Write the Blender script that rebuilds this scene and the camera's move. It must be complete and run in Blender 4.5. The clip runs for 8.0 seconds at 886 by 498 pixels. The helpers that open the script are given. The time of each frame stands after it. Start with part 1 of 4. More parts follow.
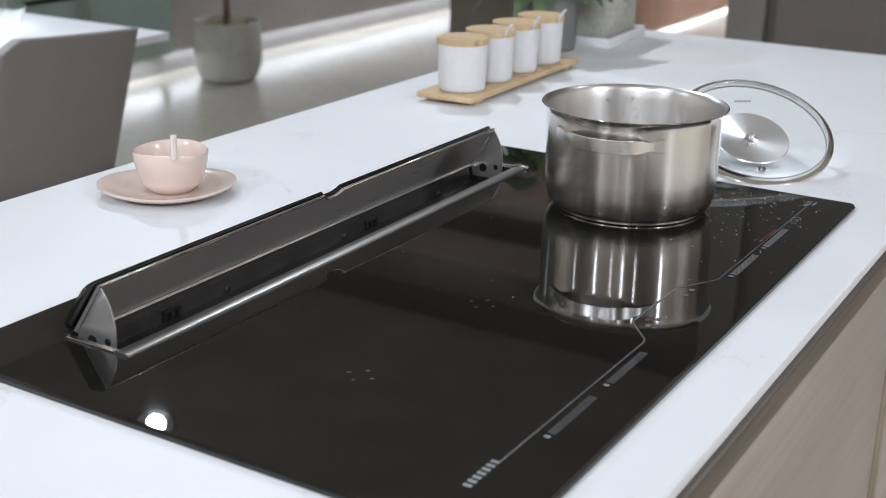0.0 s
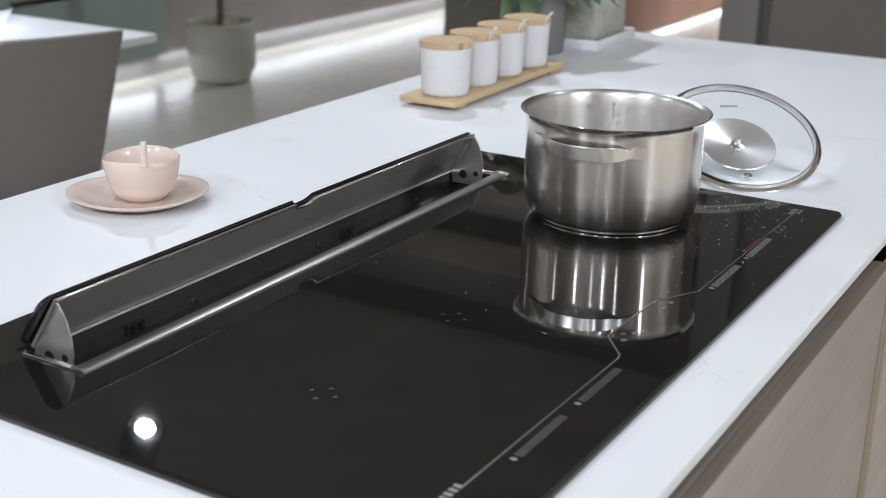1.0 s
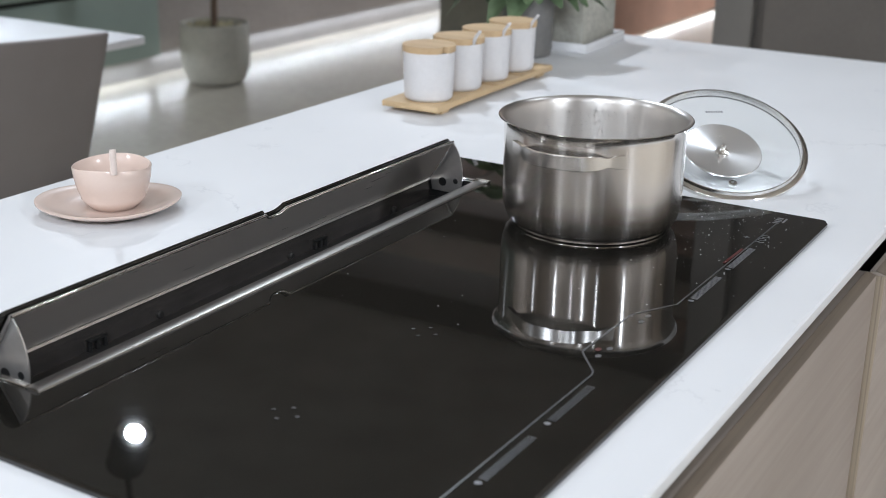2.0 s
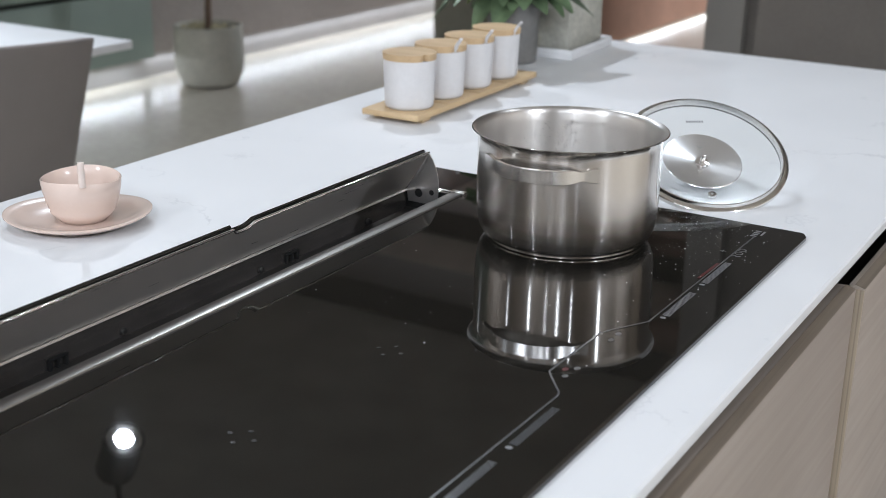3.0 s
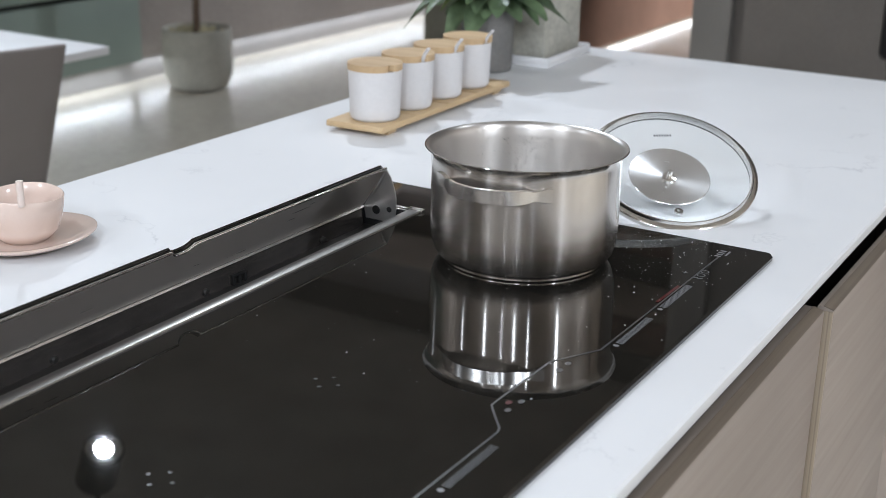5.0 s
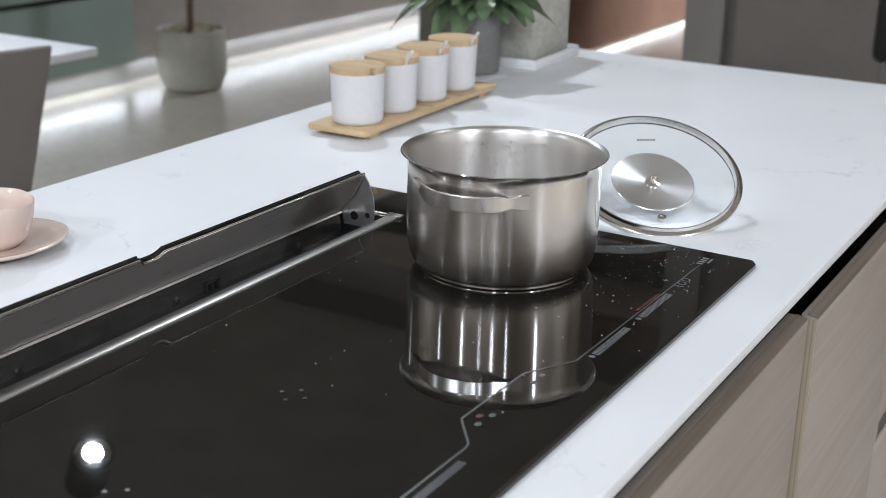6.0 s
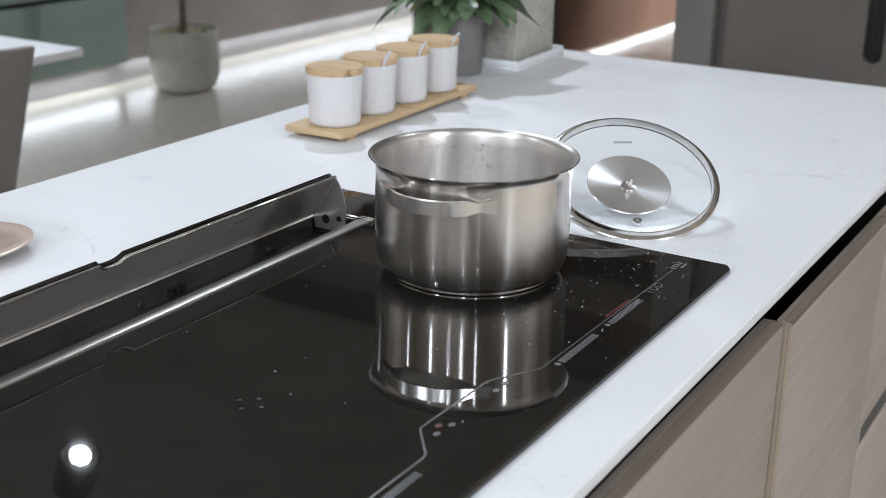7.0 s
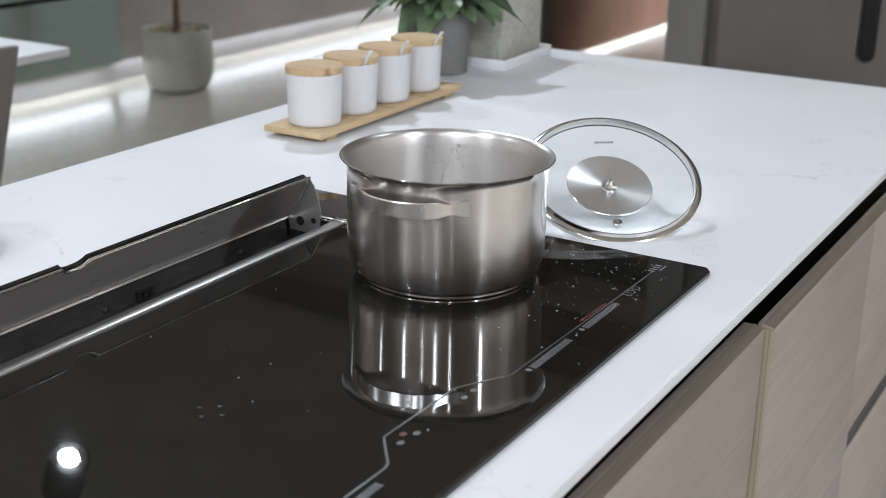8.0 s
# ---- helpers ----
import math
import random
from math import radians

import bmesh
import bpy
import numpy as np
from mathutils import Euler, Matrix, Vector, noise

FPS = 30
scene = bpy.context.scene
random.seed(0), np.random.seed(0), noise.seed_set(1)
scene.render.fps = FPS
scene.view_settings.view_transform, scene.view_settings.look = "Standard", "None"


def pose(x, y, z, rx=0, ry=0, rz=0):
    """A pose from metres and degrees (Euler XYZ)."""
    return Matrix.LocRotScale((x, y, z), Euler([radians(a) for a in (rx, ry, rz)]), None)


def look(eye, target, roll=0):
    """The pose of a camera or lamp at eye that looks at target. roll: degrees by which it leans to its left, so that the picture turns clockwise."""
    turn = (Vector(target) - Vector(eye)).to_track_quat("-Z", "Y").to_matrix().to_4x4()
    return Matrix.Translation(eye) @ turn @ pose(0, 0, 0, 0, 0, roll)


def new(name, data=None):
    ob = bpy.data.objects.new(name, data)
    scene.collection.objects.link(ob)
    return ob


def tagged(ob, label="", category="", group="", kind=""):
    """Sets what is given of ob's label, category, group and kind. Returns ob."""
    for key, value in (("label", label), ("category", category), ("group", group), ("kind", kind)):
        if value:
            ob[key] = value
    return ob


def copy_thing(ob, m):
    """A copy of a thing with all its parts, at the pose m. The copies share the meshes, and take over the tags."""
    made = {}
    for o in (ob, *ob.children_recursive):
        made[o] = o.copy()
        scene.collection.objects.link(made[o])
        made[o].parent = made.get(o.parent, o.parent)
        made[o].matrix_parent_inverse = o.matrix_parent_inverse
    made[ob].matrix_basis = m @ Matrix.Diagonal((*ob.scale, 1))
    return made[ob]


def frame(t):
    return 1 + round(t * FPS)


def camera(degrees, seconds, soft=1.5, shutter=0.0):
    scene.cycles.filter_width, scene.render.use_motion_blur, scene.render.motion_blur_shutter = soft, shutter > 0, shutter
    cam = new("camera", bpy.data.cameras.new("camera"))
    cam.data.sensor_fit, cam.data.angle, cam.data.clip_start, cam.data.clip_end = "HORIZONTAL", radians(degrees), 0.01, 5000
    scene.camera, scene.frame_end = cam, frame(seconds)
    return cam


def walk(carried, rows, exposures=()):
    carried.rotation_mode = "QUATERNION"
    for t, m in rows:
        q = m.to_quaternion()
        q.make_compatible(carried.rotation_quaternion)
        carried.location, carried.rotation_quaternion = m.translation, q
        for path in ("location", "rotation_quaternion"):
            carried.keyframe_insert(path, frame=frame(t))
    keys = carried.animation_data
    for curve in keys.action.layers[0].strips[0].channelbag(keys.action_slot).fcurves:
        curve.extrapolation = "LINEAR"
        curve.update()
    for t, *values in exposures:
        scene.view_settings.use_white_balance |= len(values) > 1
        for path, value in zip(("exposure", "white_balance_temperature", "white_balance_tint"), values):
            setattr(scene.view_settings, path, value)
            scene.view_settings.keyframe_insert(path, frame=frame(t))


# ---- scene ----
cam = camera(39.19, 8.0, soft=0.75)
PATH = [
    (0, (0.3009, -1.4269, 1.3262), (-0.6722, 0.1913, 0.6669), 1.06),
    (0.5, (0.3029, -1.4055, 1.3268), (-0.6702, 0.2127, 0.6674), 1.05),
    (1, (0.3050, -1.3844, 1.3259), (-0.6677, 0.2338, 0.6663), 1.06),
    (1.5, (0.3060, -1.3633, 1.3247), (-0.6666, 0.2551, 0.6654), 1.04),
    (3, (0.3237, -1.3106, 1.3352), (-0.6495, 0.3073, 0.6755), 1.01),
    (3.5, (0.3288, -1.2937, 1.3375), (-0.6446, 0.3243, 0.6782), 0.99),
    (4, (0.3339, -1.2771, 1.3389), (-0.6392, 0.3409, 0.6792), 1.00),
    (4.5, (0.3371, -1.2599, 1.3411), (-0.6362, 0.3581, 0.6818), 0.99),
    (6, (0.3456, -1.2094, 1.3405), (-0.6264, 0.4095, 0.6815), 1.02),
    (6.5, (0.3534, -1.1932, 1.3400), (-0.6188, 0.4255, 0.6809), 1.02),
    (7, (0.3614, -1.1765, 1.3387), (-0.6102, 0.4427, 0.6799), 1.03),
    (7.5, (0.3671, -1.1594, 1.3371), (-0.6038, 0.4603, 0.6784), 1.02),
    (8, (0.3705, -1.1423, 1.3336), (-0.6005, 0.4771, 0.6743), 0.99),
]
walk(cam, [(t, look(eye, target, roll)) for t, eye, target, roll in PATH])
cam.data.dof.use_dof = True
cam.data.dof.focus_distance = 1.25
cam.data.dof.aperture_fstop = 7.5

# ---- world and light ----
FLOOR, TOP, GLASS = 0.09, 0.900, 0.906
# the plan below is drawn at 1 : 1.115, its floor 0.09 up; UNIT brings it to true metres with the floor at zero
SCALE = 1.115
UNIT = Matrix.Scale(SCALE, 4) @ Matrix.Translation((0, 0, -FLOOR))
CEIL = 2.95
world = bpy.data.worlds.new("showroom_air")
scene.world = world
world.use_nodes = True
world.node_tree.nodes["Background"].inputs["Color"].default_value = (0.9, 0.95, 1.0, 1)
world.node_tree.nodes["Background"].inputs["Strength"].default_value = 0.05
scene.view_settings.exposure = 0.36
SPOT_AND_FILL_COLOUR = (0.80, 0.883, 0.995)
LED_COLOUR = (0.84, 0.91, 1.0)
# one spot is known from the hob's reflection, most others are added fills
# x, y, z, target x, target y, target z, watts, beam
SPOTS_AND_FILLS = [
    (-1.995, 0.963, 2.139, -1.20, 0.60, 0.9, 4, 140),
    # set after the plant's shadow on the worktop
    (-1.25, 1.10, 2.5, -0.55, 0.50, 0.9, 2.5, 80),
    # unseen fills for the worktop, the table, the drawer fronts and far walls
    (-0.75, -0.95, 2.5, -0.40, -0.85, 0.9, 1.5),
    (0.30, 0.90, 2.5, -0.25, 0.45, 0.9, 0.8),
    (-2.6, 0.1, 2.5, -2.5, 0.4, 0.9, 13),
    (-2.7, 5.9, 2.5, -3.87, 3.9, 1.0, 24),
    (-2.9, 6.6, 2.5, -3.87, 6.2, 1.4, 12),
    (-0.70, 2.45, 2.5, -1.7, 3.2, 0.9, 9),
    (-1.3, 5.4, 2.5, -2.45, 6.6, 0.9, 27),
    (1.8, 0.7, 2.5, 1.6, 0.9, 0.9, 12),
    # unseen spots aimed at the island to draw the pan's upright streaks
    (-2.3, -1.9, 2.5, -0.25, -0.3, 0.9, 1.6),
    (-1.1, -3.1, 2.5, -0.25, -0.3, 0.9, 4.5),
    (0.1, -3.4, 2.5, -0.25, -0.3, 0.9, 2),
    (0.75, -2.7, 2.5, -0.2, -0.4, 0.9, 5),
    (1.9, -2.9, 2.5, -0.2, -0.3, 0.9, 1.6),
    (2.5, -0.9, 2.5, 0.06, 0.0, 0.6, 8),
    # unseen wall washers added to brighten the walls mirrored in the pan
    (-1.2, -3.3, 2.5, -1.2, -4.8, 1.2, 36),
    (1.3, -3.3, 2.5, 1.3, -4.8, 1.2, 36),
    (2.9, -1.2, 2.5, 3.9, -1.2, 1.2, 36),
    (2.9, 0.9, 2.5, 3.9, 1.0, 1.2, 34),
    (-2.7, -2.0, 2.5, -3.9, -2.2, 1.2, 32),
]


# ---- materials ----
def material(name, colour, rough=0.5, metal=0.0, vary=0.0, scale=20.0, fine=0.0, fine_scale=200.0, bump=0.0, bump_scale=150.0, coat=0.0, stretch=(1, 1, 1), second=None):
    """A Principled material with two scales of tone and a fine relief."""
    m = bpy.data.materials.new(name)
    m.use_nodes = True
    nt = m.node_tree
    b = nt.nodes["Principled BSDF"]
    b.inputs["Roughness"].default_value = rough
    b.inputs["Metallic"].default_value = metal
    b.inputs["Coat Weight"].default_value = coat
    b.inputs["Base Color"].default_value = (*colour, 1)
    tc = nt.nodes.new("ShaderNodeTexCoord")
    mp = nt.nodes.new("ShaderNodeMapping")
    mp.inputs["Scale"].default_value = stretch
    nt.links.new(tc.outputs["Object"], mp.inputs["Vector"])
    if vary or second:
        n1 = nt.nodes.new("ShaderNodeTexNoise")
        n1.inputs["Scale"].default_value, n1.inputs["Detail"].default_value = scale, 5
        nt.links.new(mp.outputs["Vector"], n1.inputs["Vector"])
        n2 = nt.nodes.new("ShaderNodeTexNoise")
        n2.inputs["Scale"].default_value, n2.inputs["Detail"].default_value = fine_scale, 3
        nt.links.new(mp.outputs["Vector"], n2.inputs["Vector"])
        ramp = nt.nodes.new("ShaderNodeValToRGB")
        lo = second or tuple(c * (1 - vary) for c in colour)
        hi = colour if second else tuple(min(1, c * (1 + vary)) for c in colour)
        ramp.color_ramp.elements[0].position, ramp.color_ramp.elements[1].position = 0.3, 0.7
        ramp.color_ramp.elements[0].color, ramp.color_ramp.elements[1].color = (*lo, 1), (*hi, 1)
        nt.links.new(n1.outputs["Fac"], ramp.inputs["Fac"])
        mix = nt.nodes.new("ShaderNodeMix")
        mix.data_type, mix.blend_type = "RGBA", "OVERLAY"
        mix.inputs[0].default_value = fine
        nt.links.new(ramp.outputs["Color"], mix.inputs[6])
        nt.links.new(n2.outputs["Fac"], mix.inputs[7])
        nt.links.new(mix.outputs[2], b.inputs["Base Color"])
    if bump:
        n3 = nt.nodes.new("ShaderNodeTexNoise")
        n3.inputs["Scale"].default_value, n3.inputs["Detail"].default_value = bump_scale, 4
        nt.links.new(mp.outputs["Vector"], n3.inputs["Vector"])
        bp = nt.nodes.new("ShaderNodeBump")
        bp.inputs["Strength"].default_value, bp.inputs["Distance"].default_value = bump, 0.002
        nt.links.new(n3.outputs["Fac"], bp.inputs["Height"])
        nt.links.new(bp.outputs["Normal"], b.inputs["Normal"])
    return m


def quartz():
    """White engineered stone with sparse broken grey veins."""
    m = material("white_quartz", (0.80, 0.80, 0.81), rough=0.48)
    m.node_tree.nodes["Principled BSDF"].inputs["Specular IOR Level"].default_value = 0.38
    nt = m.node_tree
    b = nt.nodes["Principled BSDF"]
    tc = nt.nodes.new("ShaderNodeTexCoord")
    warp = nt.nodes.new("ShaderNodeTexNoise")
    warp.inputs["Scale"].default_value, warp.inputs["Detail"].default_value = 2.2, 8
    warp.inputs["Roughness"].default_value = 0.62
    nt.links.new(tc.outputs["Object"], warp.inputs["Vector"])
    # a vein lies where the noise crosses its middle
    sub = nt.nodes.new("ShaderNodeMath"); sub.operation = "SUBTRACT"; sub.inputs[1].default_value = 0.5
    ab = nt.nodes.new("ShaderNodeMath"); ab.operation = "ABSOLUTE"
    vein = nt.nodes.new("ShaderNodeMapRange")
    vein.inputs[1].default_value, vein.inputs[2].default_value, vein.inputs[3].default_value, vein.inputs[4].default_value = 0.0, 0.006, 1.0, 0.0
    nt.links.new(warp.outputs["Fac"], sub.inputs[0]); nt.links.new(sub.outputs[0], ab.inputs[0]); nt.links.new(ab.outputs[0], vein.inputs[0])
    patch = nt.nodes.new("ShaderNodeTexNoise")
    patch.inputs["Scale"].default_value, patch.inputs["Detail"].default_value = 9.0, 5
    nt.links.new(tc.outputs["Object"], patch.inputs["Vector"])
    keep = nt.nodes.new("ShaderNodeMapRange")
    keep.inputs[1].default_value, keep.inputs[2].default_value = 0.52, 0.68
    nt.links.new(patch.outputs["Fac"], keep.inputs[0])
    mul = nt.nodes.new("ShaderNodeMath"); mul.operation = "MULTIPLY"
    nt.links.new(vein.outputs[0], mul.inputs[0]); nt.links.new(keep.outputs[0], mul.inputs[1])
    soft = nt.nodes.new("ShaderNodeTexNoise")
    soft.inputs["Scale"].default_value, soft.inputs["Detail"].default_value = 5.0, 3
    nt.links.new(tc.outputs["Object"], soft.inputs["Vector"])
    base = nt.nodes.new("ShaderNodeMix"); base.data_type = "RGBA"
    base.inputs[6].default_value, base.inputs[7].default_value = (0.67, 0.672, 0.68, 1), (0.74, 0.74, 0.745, 1)
    nt.links.new(soft.outputs["Fac"], base.inputs[0])
    mix = nt.nodes.new("ShaderNodeMix"); mix.data_type = "RGBA"
    mix.inputs[7].default_value = (0.40, 0.40, 0.42, 1)
    half = nt.nodes.new("ShaderNodeMath"); half.operation = "MULTIPLY"; half.inputs[1].default_value = 0.55
    nt.links.new(mul.outputs[0], half.inputs[0]); nt.links.new(half.outputs[0], mix.inputs[0])
    nt.links.new(base.outputs[2], mix.inputs[6])
    nt.links.new(mix.outputs[2], b.inputs["Base Color"])
    return m


def brushed(name, colour, rough, axis, aniso=0.75, streak=0.05):
    """Steel with brushing round the z axis (axis 'Z') or plain satin (axis '')."""
    m = material(name, colour, rough=rough, metal=1.0)
    nt = m.node_tree
    b = nt.nodes["Principled BSDF"]
    if axis:
        b.inputs["Anisotropic"].default_value = aniso
        b.inputs["Anisotropic Rotation"].default_value = 0.25
        tg = nt.nodes.new("ShaderNodeTangent")
        tg.direction_type, tg.axis = "RADIAL", axis
        nt.links.new(tg.outputs["Tangent"], b.inputs["Tangent"])
    tc = nt.nodes.new("ShaderNodeTexCoord")
    mp = nt.nodes.new("ShaderNodeMapping")
    mp.inputs["Scale"].default_value = (20, 20, 900) if axis == "Z" else (300, 12, 300)
    n = nt.nodes.new("ShaderNodeTexNoise")
    n.inputs["Scale"].default_value, n.inputs["Detail"].default_value = 1.0, 3
    nt.links.new(tc.outputs["Object"], mp.inputs["Vector"]); nt.links.new(mp.outputs["Vector"], n.inputs["Vector"])
    r = nt.nodes.new("ShaderNodeMapRange")
    r.inputs[3].default_value, r.inputs[4].default_value = max(0.02, rough - streak), rough + streak
    nt.links.new(n.outputs["Fac"], r.inputs[0]); nt.links.new(r.outputs[0], b.inputs["Roughness"])
    return m


def clear_glass(name, tint=(1, 1, 1), rough=0.0):
    m = bpy.data.materials.new(name)
    m.use_nodes = True
    b = m.node_tree.nodes["Principled BSDF"]
    b.inputs["Base Color"].default_value = (*tint, 1)
    b.inputs["Transmission Weight"].default_value = 1.0
    b.inputs["Roughness"].default_value = rough
    b.inputs["IOR"].default_value = 1.45
    return m


def oak(name, light, dark, axis, grain=38.0):
    """Straight wood grain along an axis."""
    m = material(name, light, rough=0.55)
    nt = m.node_tree
    b = nt.nodes["Principled BSDF"]
    tc = nt.nodes.new("ShaderNodeTexCoord")
    mp = nt.nodes.new("ShaderNodeMapping")
    s = [grain, grain, grain]
    s["xyz".index(axis)] = 1.6
    mp.inputs["Scale"].default_value = s
    n = nt.nodes.new("ShaderNodeTexNoise")
    n.inputs["Scale"].default_value, n.inputs["Detail"].default_value, n.inputs["Distortion"].default_value = 1.0, 8, 0.6
    n.inputs["Roughness"].default_value = 0.65
    nt.links.new(tc.outputs["Object"], mp.inputs["Vector"]); nt.links.new(mp.outputs["Vector"], n.inputs["Vector"])
    big = nt.nodes.new("ShaderNodeTexNoise")
    big.inputs["Scale"].default_value, big.inputs["Detail"].default_value = 3.5, 3
    nt.links.new(tc.outputs["Object"], big.inputs["Vector"])
    add = nt.nodes.new("ShaderNodeMath"); add.operation = "MULTIPLY_ADD"
    add.inputs[1].default_value = 0.45
    nt.links.new(big.outputs["Fac"], add.inputs[0]); nt.links.new(n.outputs["Fac"], add.inputs[2])
    ramp = nt.nodes.new("ShaderNodeValToRGB")
    ramp.color_ramp.elements[0].position, ramp.color_ramp.elements[1].position = 0.5, 0.95
    ramp.color_ramp.elements[0].color, ramp.color_ramp.elements[1].color = (*dark, 1), (*light, 1)
    nt.links.new(add.outputs[0], ramp.inputs["Fac"]); nt.links.new(ramp.outputs["Color"], b.inputs["Base Color"])
    bp = nt.nodes.new("ShaderNodeBump")
    bp.inputs["Strength"].default_value, bp.inputs["Distance"].default_value = 0.25, 0.001
    nt.links.new(n.outputs["Fac"], bp.inputs["Height"]); nt.links.new(bp.outputs["Normal"], b.inputs["Normal"])
    return m


def glow(name, colour, strength):
    m = bpy.data.materials.new(name)
    m.use_nodes = True
    b = m.node_tree.nodes["Principled BSDF"]
    b.inputs["Base Color"].default_value = (*[c * 0.035 for c in colour], 1)
    b.inputs["Emission Color"].default_value = (*colour, 1)
    b.inputs["Emission Strength"].default_value = strength
    return m


M_QUARTZ = quartz()
M_HOB = material("black_hob_glass", (0.0088, 0.0080, 0.0066), rough=0.016)
M_HOB.node_tree.nodes["Principled BSDF"].inputs["IOR"].default_value = 1.54
M_PRINT = material("grey_glass_print", (0.062, 0.062, 0.064), rough=0.3)
M_PRINT_LIGHT = material("pale_glass_print", (0.16, 0.16, 0.165), rough=0.35)
M_STEEL = brushed("brushed_steel", (0.74, 0.705, 0.67), 0.165, "Z", 1.0, 0.003)
M_STEEL_IN = brushed("satin_steel_inside", (0.64, 0.615, 0.59), 0.36, "Z", 0.7, 0.01)
M_CHROME = material("polished_steel", (0.74, 0.73, 0.71), rough=0.12, metal=1.0, vary=0.06, scale=30, fine=0.15)
M_SATIN = material("satin_steel", (0.82, 0.80, 0.775), rough=0.2, metal=1.0, vary=0.05, scale=40, fine=0.15)
M_DISC = brushed("spun_steel", (0.88, 0.89, 0.90), 0.27, "Z", 0.7, 0.01)
M_FLAP_STEEL = brushed("dark_steel_lining", (0.70, 0.655, 0.62), 0.30, "", 0, 0.06)
M_FLAP_STEEL.node_tree.nodes["Principled BSDF"].inputs["Metallic"].default_value = 0.78
M_CAP = material("grey_steel_cap", (0.58, 0.56, 0.54), rough=0.28, metal=0.82, vary=0.05, scale=40, fine=0.1)
M_RAIL = brushed("steel_rail", (0.30, 0.285, 0.27), 0.34, "", 0, 0.04)
M_INNER = material("bronze_black_panel", (0.15, 0.135, 0.125), rough=0.22, metal=0.75, vary=0.2, scale=25, fine=0.2)
M_BLACK = material("black_plastic", (0.012, 0.012, 0.012), rough=0.38, vary=0.2, scale=60, fine=0.2)
M_BLACK_SATIN = material("black_lacquer", (0.02, 0.019, 0.018), rough=0.3, vary=0.15, scale=30, fine=0.2)
M_PINK = material("pink_glaze", (0.67, 0.53, 0.46), rough=0.18, vary=0.03, scale=18, fine=0.03, fine_scale=300, coat=0.3)
M_CERAMIC = material("matt_white_ceramic", (0.62, 0.605, 0.605), rough=0.5, vary=0.03, scale=30, fine=0.08)
M_BAMBOO = oak("bamboo", (0.60, 0.44, 0.26), (0.42, 0.28, 0.15), "x")
M_BAMBOO_Y = oak("bamboo_tray", (0.60, 0.44, 0.26), (0.44, 0.30, 0.16), "y")
M_FRONT = oak("greyed_oak_front", (0.335, 0.285, 0.245), (0.255, 0.212, 0.18), "y")
# darker than the edge banding: the worktop's shade is in this colour
M_TOP_BAND_SHADED = oak("shaded_oak_top_band", (0.20, 0.16, 0.12), (0.115, 0.088, 0.065), "y", 150.0)
M_FRONT_EDGE = oak("oak_edge_banding", (0.42, 0.35, 0.265), (0.17, 0.13, 0.09), "z", 170.0)
M_GLASS = clear_glass("clear_glass", (0.97, 0.99, 0.985))
M_CONCRETE = material("grey_concrete", (0.40, 0.39, 0.34), rough=0.75, vary=0.16, scale=14, fine=0.3, fine_scale=120, bump=0.25, bump_scale=90)
M_TRAY = material("white_glazed_tray", (0.74, 0.74, 0.75), rough=0.25, vary=0.04, scale=20, fine=0.1)
M_POT_DARK = material("charcoal_ceramic", (0.17, 0.165, 0.158), rough=0.55, vary=0.12, scale=30, fine=0.2, bump=0.1)
M_SOIL = material("brown_soil", (0.10, 0.07, 0.045), rough=0.95, vary=0.5, scale=120, fine=0.5, bump=0.9, bump_scale=220)
M_PEBBLE = material("pale_pebble", (0.42, 0.38, 0.24), rough=0.7, vary=0.4, scale=40, fine=0.3)
M_LEAF = material("dark_green_leaf", (0.12, 0.175, 0.095), rough=0.4, vary=0.4, scale=26, fine=0.25, fine_scale=160, bump=0.15, bump_scale=80)
M_LEAF_YOUNG = material("young_green_leaf", (0.20, 0.29, 0.07), rough=0.4, vary=0.3, scale=26, fine=0.25)
M_STALK = material("green_stalk", (0.16, 0.22, 0.07), rough=0.5, vary=0.3, scale=60, fine=0.2)
M_BARK = material("brown_bark", (0.16, 0.11, 0.08), rough=0.85, vary=0.4, scale=60, fine=0.4, bump=0.5)
M_POT_STONE = material("pale_stone_pot", (0.47, 0.46, 0.405), rough=0.7, vary=0.08, scale=9, fine=0.25, fine_scale=80, bump=0.2)
M_FABRIC = material("taupe_leather", (0.24, 0.213, 0.202), rough=0.55, vary=0.035, scale=10, fine=0.08, fine_scale=400, bump=0.12, bump_scale=500)
M_TABLE = material("white_table_top", (0.80, 0.80, 0.81), rough=0.2, vary=0.03, scale=8, fine=0.06)
M_GREEN = material("sage_green_lacquer", (0.275, 0.34, 0.30), rough=0.5, vary=0.05, scale=5, fine=0.08)
M_WALL = material("taupe_wall", (0.34, 0.305, 0.28), rough=0.75, vary=0.12, scale=2.2, fine=0.2, fine_scale=60, bump=0.1, bump_scale=60)
M_PLINTH = material("pale_plinth", (0.40, 0.385, 0.38), rough=0.5, vary=0.06, scale=6, fine=0.1)
M_PILLAR = material("olive_grey_plaster", (0.235, 0.225, 0.185), rough=0.8, vary=0.12, scale=5, fine=0.2, fine_scale=70, bump=0.12)
M_BROWN = material("terracotta_wall", (0.42, 0.235, 0.165), rough=0.65, vary=0.14, scale=4, fine=0.2, fine_scale=70)
M_TALL = material("dark_taupe_unit", (0.135, 0.122, 0.110), rough=0.42, vary=0.07, scale=6, fine=0.12, fine_scale=150)
M_TALL_LIGHT = material("grey_taupe_panel", (0.19, 0.18, 0.168), rough=0.45, vary=0.07, scale=6, fine=0.12)
